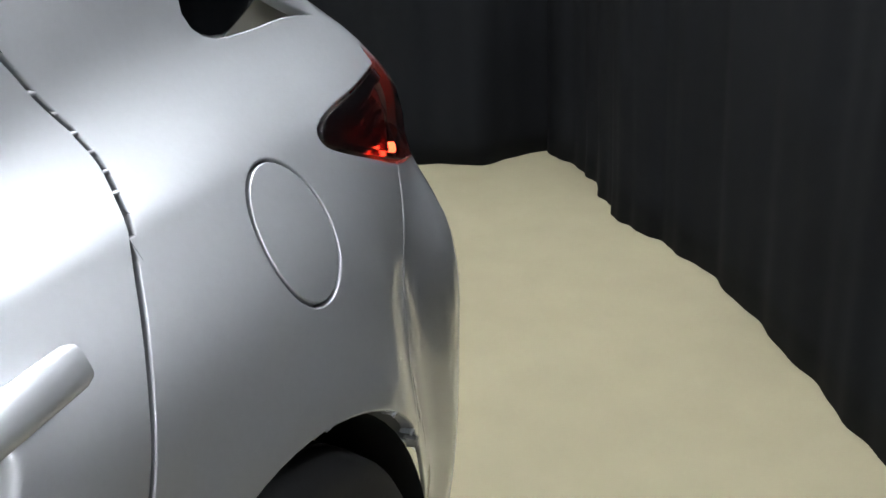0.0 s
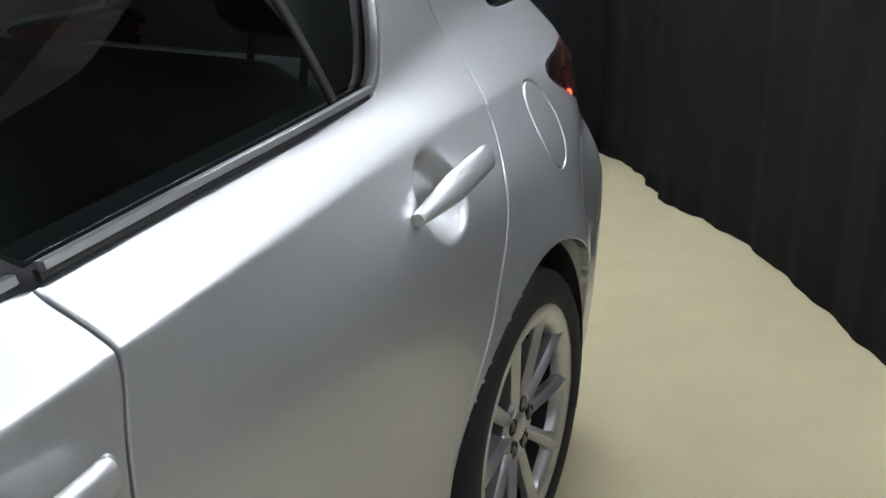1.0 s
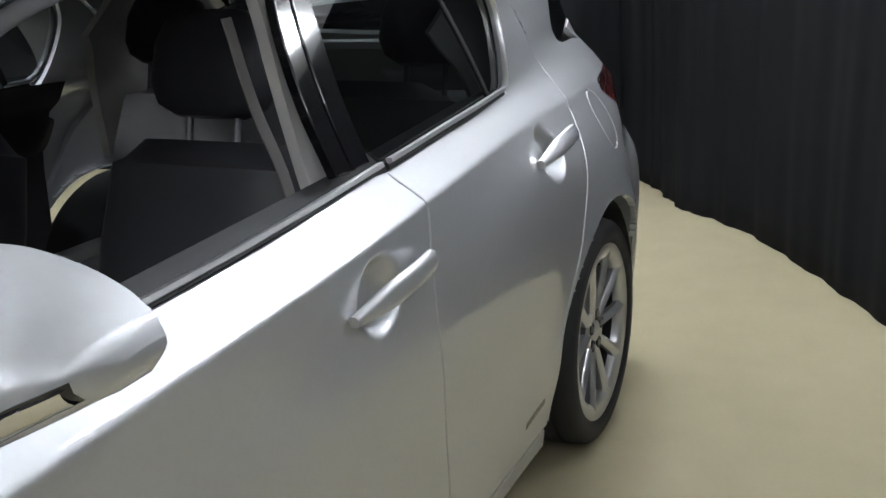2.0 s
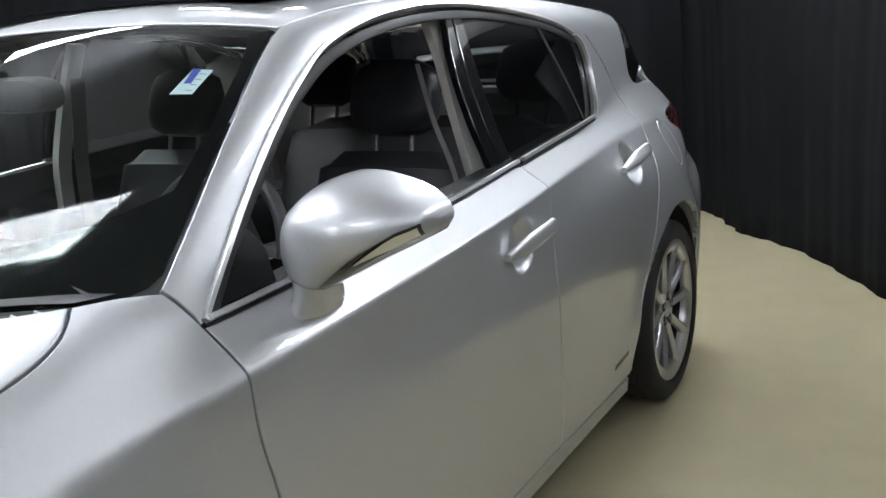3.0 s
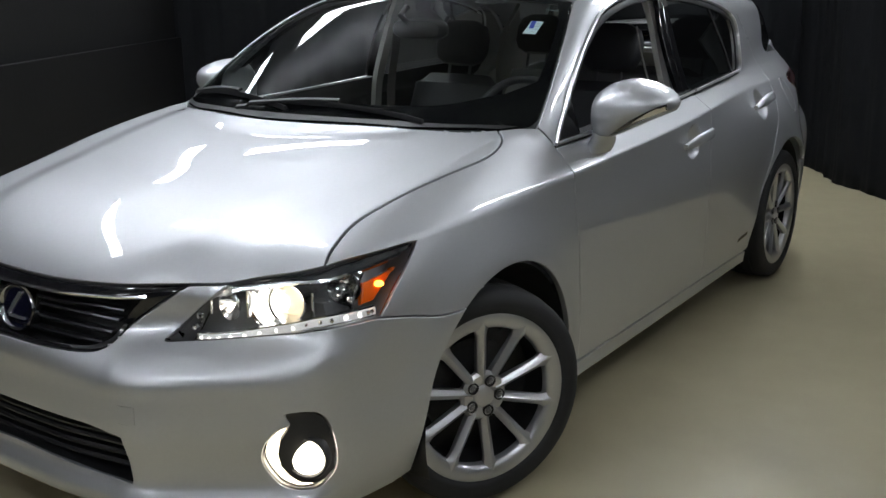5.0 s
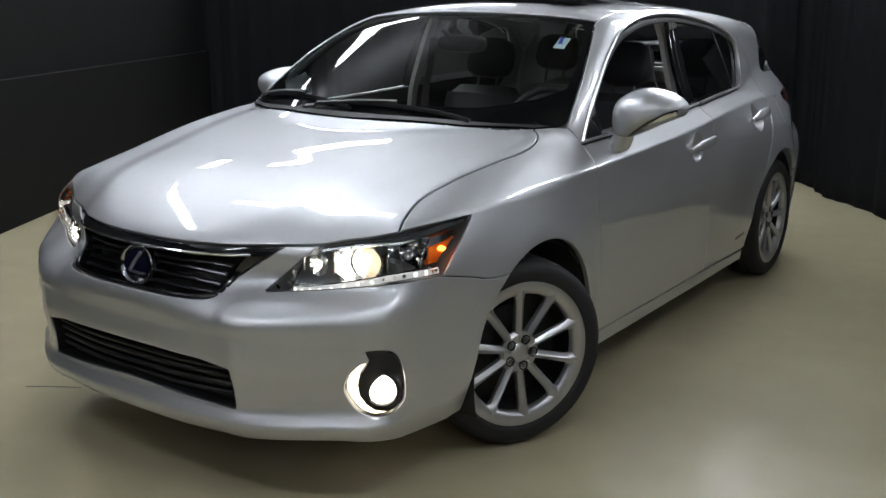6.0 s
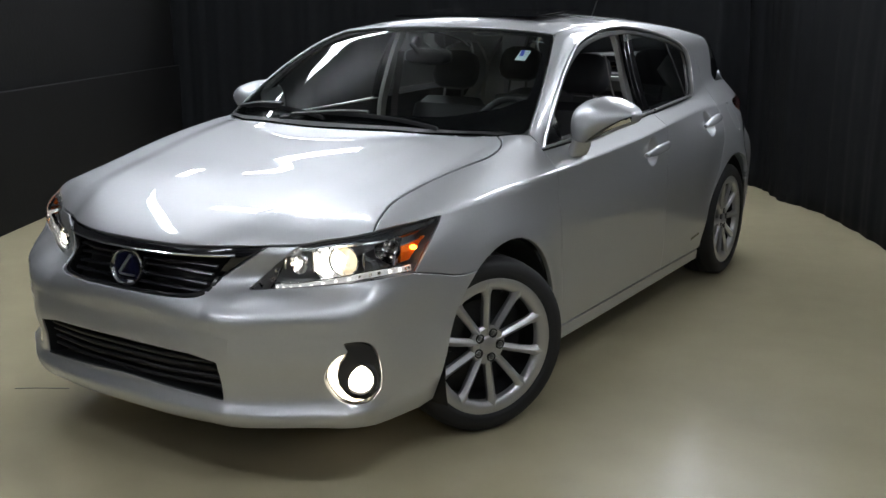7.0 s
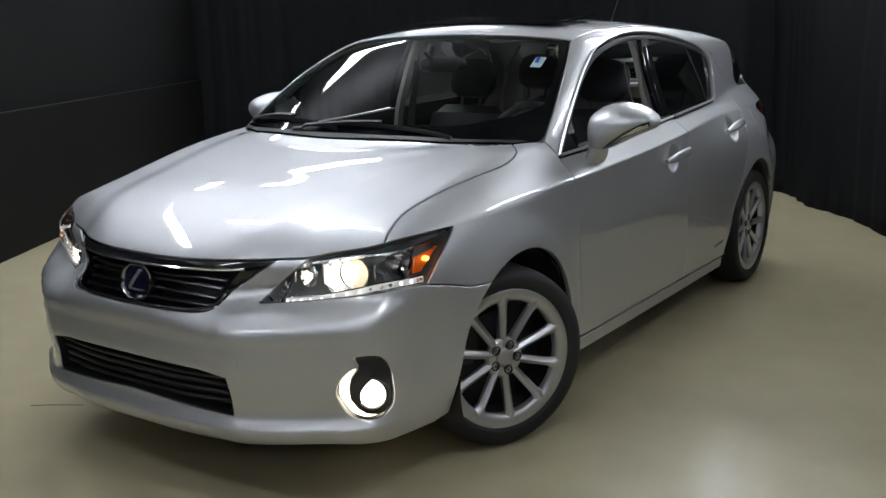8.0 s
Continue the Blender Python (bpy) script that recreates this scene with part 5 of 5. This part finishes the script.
# ---- fog lamps ----
def fog_lamp(right):
    sx = -1 if right else 1
    lamp = new("fog_lamp")
    lamp.parent = car
    n = slope(fog)
    hub, hn, _ = inward([(.752, -.686, .374)], 0)
    bm = bmesh.new()
    rings(bm, [[Vector(p * (sx, 1, 1)) for p in fog - n * d] for d in (.006, .016, .034)], cap=False)
    part("pocket", bm, PAINT, lamp, "silver wall of the fog lamp recess")
    panel("light_crescent", cut("nose", fog, .012, gap=-.001, lift=-.022, lip=0), FOG_GLOW, lamp, "lit crescent beside the fog lamp", right)
    rim = on("nose", fog_rim[:7] + [(.770, -.647, .311), (.759, -.666, .305), (.737, -.691, .310), (.720, -.708, .326), (.706, -.723, .354), (.705, -.730, .386), (.715, -.730, .422), (.728, -.719, .447), (.732, -.715, .458)])
    panel("cover", cut("nose", rim, .012, gap=-.0005, lift=-.004, lip=.02, edge=.001), BLACK, lamp, "black fog lamp cover", right)
    v = Vector((sx * .42, -1, .03)).normalized()
    m = Matrix.Translation(Vector((hub[0] + hn[0] * .001) * (sx, 1, 1))) @ v.to_track_quat("X", "Z").to_matrix().to_4x4()
    bm = bmesh.new()
    lathe(bm, [(-.02, .053), (.000, .053), (.005, .051), (.005, .046), (.002, .043), (-.004, .042)], n=40, m=m)
    part("bezel", bm, BLACK, lamp, "black fog lamp bezel")
    bm = bmesh.new()
    lathe(bm, [(-.006, .0425), (.002, .040), (.006, .032), (.010, .018), (.011, .0005)], n=32, m=m)
    part("lens", bm, LAMP_WHITE, lamp, "lit fog lamp lens")
    return tagged(lamp, "round lit fog lamp in a silver recess")


fog_lamp(False)
fog_lamp(True)

# ---- small outside parts ----
for sx in (1, -1):
    q = side([(3.147, .850)])
    nq = slope(q)
    bm = bmesh.new()
    lathe(bm, [(-.006, .009), (.002, .008), (.004, .0005)], n=16, m=Matrix.Diagonal((sx, 1, 1, 1)) @ Matrix.Translation(Vector(q[0] - nq[0] * .012)) @ Vector(nq[0]).to_track_quat("X", "Z").to_matrix().to_4x4())
    part("tail_lamp_led", bm, RED_LED, car, "lit red tail light")
bm = bmesh.new()
rod(bm, [(0, 2.50, 1.38), (0, 2.545, 1.43), (0, 2.62, 1.53), (0, 2.70, 1.63)], .0028)
part("antenna", bm, BLACK, car, "thin black roof antenna")
bm = bmesh.new()
top = [(x, y) for x, y in ((-.38, 1.12), (.38, 1.12), (.40, 1.30), (.38, 1.52), (-.38, 1.52), (-.40, 1.30))]
rings(bm, [[Vector((x, y, 1.432 - .05 * (abs(x) / .6) ** 2.2 + (y - 1.12) * .085 + d)) for x, y in top] for d in (0, .006)])
part("sunroof", bm, GLOSS_BLACK, car, "dark sunroof panel tilted open", smooth=False)
# script badge on the rear door, a row of small raised bars
for k in range(2):
    for j in range(6):
        y = 2.02 + .020 * j
        bd = panel("door_badge", cut("round", side([(y, .296 + .002 * j), (y + .013, .297 + .002 * j), (y + .015, .311 + .002 * j), (y + .002, .310 + .002 * j)]), .02, gap=0, lift=.002, lip=.003, edge=.0006), DARK_CHROME, rear_doors[k], "small dark chrome bar of the door badge", bool(k))


# ---- cabin ----
outline = np.vstack([front_edge + (0, .02, 0), mirror_pts(ditch)[2:], tail_edge[1:-1], ditch[::-1][:-2]])
panel("headliner", cut("down", outline, .05, lift=-.035, lip=0), LINING, car, "pale grey roof lining")


def seat(x, y, back_top, width, rear=False):
    s = new("rear_seat" if rear else "front_seat")
    s.parent = car
    w = width / 2
    bm = bmesh.new()
    box(bm, (-w, -.52, -.12), (w, .05, .02), .05, 3)
    box(bm, (-w - .02, -.50, -.10), (-w + .07, .0, .045), .035, 3)
    box(bm, (w - .07, -.50, -.10), (w + .02, .0, .045), .035, 3)
    part("cushion", bm, GREY_LEATHER if rear else LEATHER, s, "grey leather bench cushion" if rear else "black leather seat cushion")
    bm = bmesh.new()
    lean = Matrix.Translation((0, .02, 0)) @ Matrix.Rotation(radians(-17), 4, "X")
    prof = [(-.02, .95, .075), (.12, 1.0, .085), (.30, 1.0, .085), (.45, .96, .075), (back_top - .04, .86, .06), (back_top, .70, .035)]
    loops = []
    for z, k, d in prof:
        loops.append([lean @ Vector((w * k * np.sign(math.cos(a)) * abs(math.cos(a)) ** .55, d * np.sign(math.sin(a)) * abs(math.sin(a)) ** .6, z)) for a in np.linspace(0, 2 * math.pi, 29)[:-1]])
    rings(bm, loops)
    part("backrest", bm, GREY_LEATHER if rear else LEATHER, s, "grey leather backrest" if rear else "black leather backrest")
    heads = (-.42, .42) if rear else (0,)
    for hx in heads:
        bm = bmesh.new()
        loops = []
        for z, k, d in ((.0, .55, .03), (.02, .85, .048), (.06, 1.0, .055), (.13, .98, .055), (.175, .85, .045), (.195, .55, .03)):
            loops.append([lean @ Vector((hx + .132 * k * np.sign(math.cos(a)) * abs(math.cos(a)) ** .6, -.02 + d * np.sign(math.sin(a)) * abs(math.sin(a)) ** .7, back_top + .045 + z)) for a in np.linspace(0, 2 * math.pi, 29)[:-1]])
        rings(bm, loops)
        part("headrest", bm, LEATHER, s, "black leather headrest")
        for px in (-.055, .055):
            bm = bmesh.new()
            rod(bm, [lean @ Vector((hx + px, -.01, back_top - .04)), lean @ Vector((hx + px, -.015, back_top + .07))], .007)
            part("headrest_post", bm, STEEL, s, "steel headrest post")
    s.matrix_basis = pose(x, y, .52)
    return tagged(s, "grey leather rear bench with two black headrests" if rear else "black leather front seat with a headrest")


seat(.37, 1.47, .50, .46)
seat(-.37, 1.47, .50, .46)
seat(0, 2.28, .50, 1.16, True)

bm = bmesh.new()
loops = []
for x in np.linspace(-.70, .70, 21):
    hump = .035 * math.exp(-((x - .37) / .2) ** 4)
    a = abs(x) / .7
    y0 = .16 + .28 * a * a
    loops.append([Vector((x, y0, .93)), Vector((x, y0 + .06, .955)), Vector((x, .55, .965 + hump * .4)), Vector((x, .68, .965 + hump)), Vector((x, .74, .945 + hump)), Vector((x, .78, .88)), Vector((x, .80, .70)), Vector((x, .70, .55))])
rings(bm, loops, closed=False, cap=False)
part("dashboard", bm, TRIM, car, "dark grey dashboard")
# steering wheel
sw = new("steering_wheel")
sw.parent = car
m = pose(.36, .90, .90, -22, 0, 0)
bm = bmesh.new()
ring = [m @ Vector((.183 * math.cos(a), 0, .183 * math.sin(a))) for a in np.linspace(0, 2 * math.pi, 49)[:-1]]
ax = m.to_3x3() @ Vector((0, 1, 0))
loops = []
for i, p in enumerate(ring):
    r = (p - m.translation).normalized()
    loops.append([p + r * .015 * math.cos(t) + ax * .015 * math.sin(t) for t in np.linspace(0, 2 * math.pi, 13)[:-1]])
rings(bm, loops + [loops[0]], cap=False)
bmesh.ops.remove_doubles(bm, verts=bm.verts[:], dist=1e-5)
part("steering_rim", bm, LEATHER, sw, "black leather rim")
bm = bmesh.new()
box(bm, (-.07, -.03, -.06), (.07, .03, .055), .025, 3, m=m)
box(bm, (-.175, -.012, -.015), (-.06, .012, .025), .008, 2, m=m)
box(bm, (.06, -.012, -.015), (.175, .012, .025), .008, 2, m=m)
box(bm, (-.03, -.012, -.175), (.03, .012, -.05), .008, 2, m=m)
part("airbag_pad", bm, TRIM, sw, "dark grey hub and spokes")
tagged(sw, "black three-spoke steering wheel")
# rear-view mirror
bm = bmesh.new()
loops = [[Vector((.06 + .115 * k * np.sign(math.cos(a)) * abs(math.cos(a)) ** .6, y, 1.250 + .036 * k * np.sign(math.sin(a)) * abs(math.sin(a)) ** .7)) for a in np.linspace(0, 2 * math.pi, 25)[:-1]] for y, k in ((.700, .6), (.705, .85), (.725, 1.0), (.745, 1.0), (.75, .96))]
rings(bm, loops)
rod(bm, [(.03, .71, 1.26), (.0, .70, 1.30), (0, .74, 1.325)], .012)
part("rear_view_mirror", bm, BLACK, car, "black rear-view mirror")
# inner pillar trims and belts
for sx in (1, -1):
    bm = bmesh.new()
    path = spline([(sx * .590, 1.475, 1.335), (sx * .622, 1.468, 1.25), (sx * .660, 1.455, 1.12), (sx * .70, 1.45, .98), (sx * .73, 1.47, .85)], 20)
    sweep(bm, path, [(-.028, -.012), (-.025, .010), (.025, .010), (.028, -.012)], np.tile((-sx, 0, .25), (20, 1)))
    part("pillar_trim", bm, PALE_TRIM, car, "pale grey inner pillar trim")
    bm = bmesh.new()
    path = spline([(sx * .57, 1.44, 1.24), (sx * .60, 1.45, 1.10), (sx * .64, 1.47, .95), (sx * .66, 1.49, .70)], 16)
    sweep(bm, path, [(-.022, -.001), (-.022, .001), (.022, .001), (.022, -.001)], np.tile((-sx, -.3, .2), (16, 1)))
    part("seat_belt", bm, BELT_WEB, car, "grey seat belt")
    bm = bmesh.new()
    path = spline([(sx * .535, 2.36, 1.22), (sx * .575, 2.42, 1.12), (sx * .60, 2.46, 1.0), (sx * .62, 2.5, .80)], 12)
    sweep(bm, path, [(-.14, -.01), (-.13, .008), (.13, .008), (.14, -.01)], np.tile((-sx, 0, .2), (12, 1)))
    part("rear_pillar_trim", bm, PALE_TRIM, car, "pale grey rear pillar trim")
bm = bmesh.new()
box(bm, (-.60, .75, .24), (.60, 3.0, .40), .03)
box(bm, (-.10, .70, .40), (.10, 1.7, .60), .03)
part("cabin_floor", bm, TRIM, car, "dark cabin floor with a centre console")
bm = bmesh.new()
box(bm, (-.55, 2.42, .86), (.55, 3.02, .90), .02)
part("parcel_shelf", bm, TRIM, car, "dark parcel shelf")
bm = bmesh.new()
loops = [[Vector((x, 3.065 - .04 * (x / .5) ** 2 + a, 1.022 + b)) for a, b in ((0, 0), (.004, .022), (.016, .030), (.026, .026), (.026, 0))] for x in np.linspace(-.42, .42, 13)]
rings(bm, loops)
part("tailgate_ledge", bm, WHITE_TRIM, car, "pale ledge inside the tailgate")
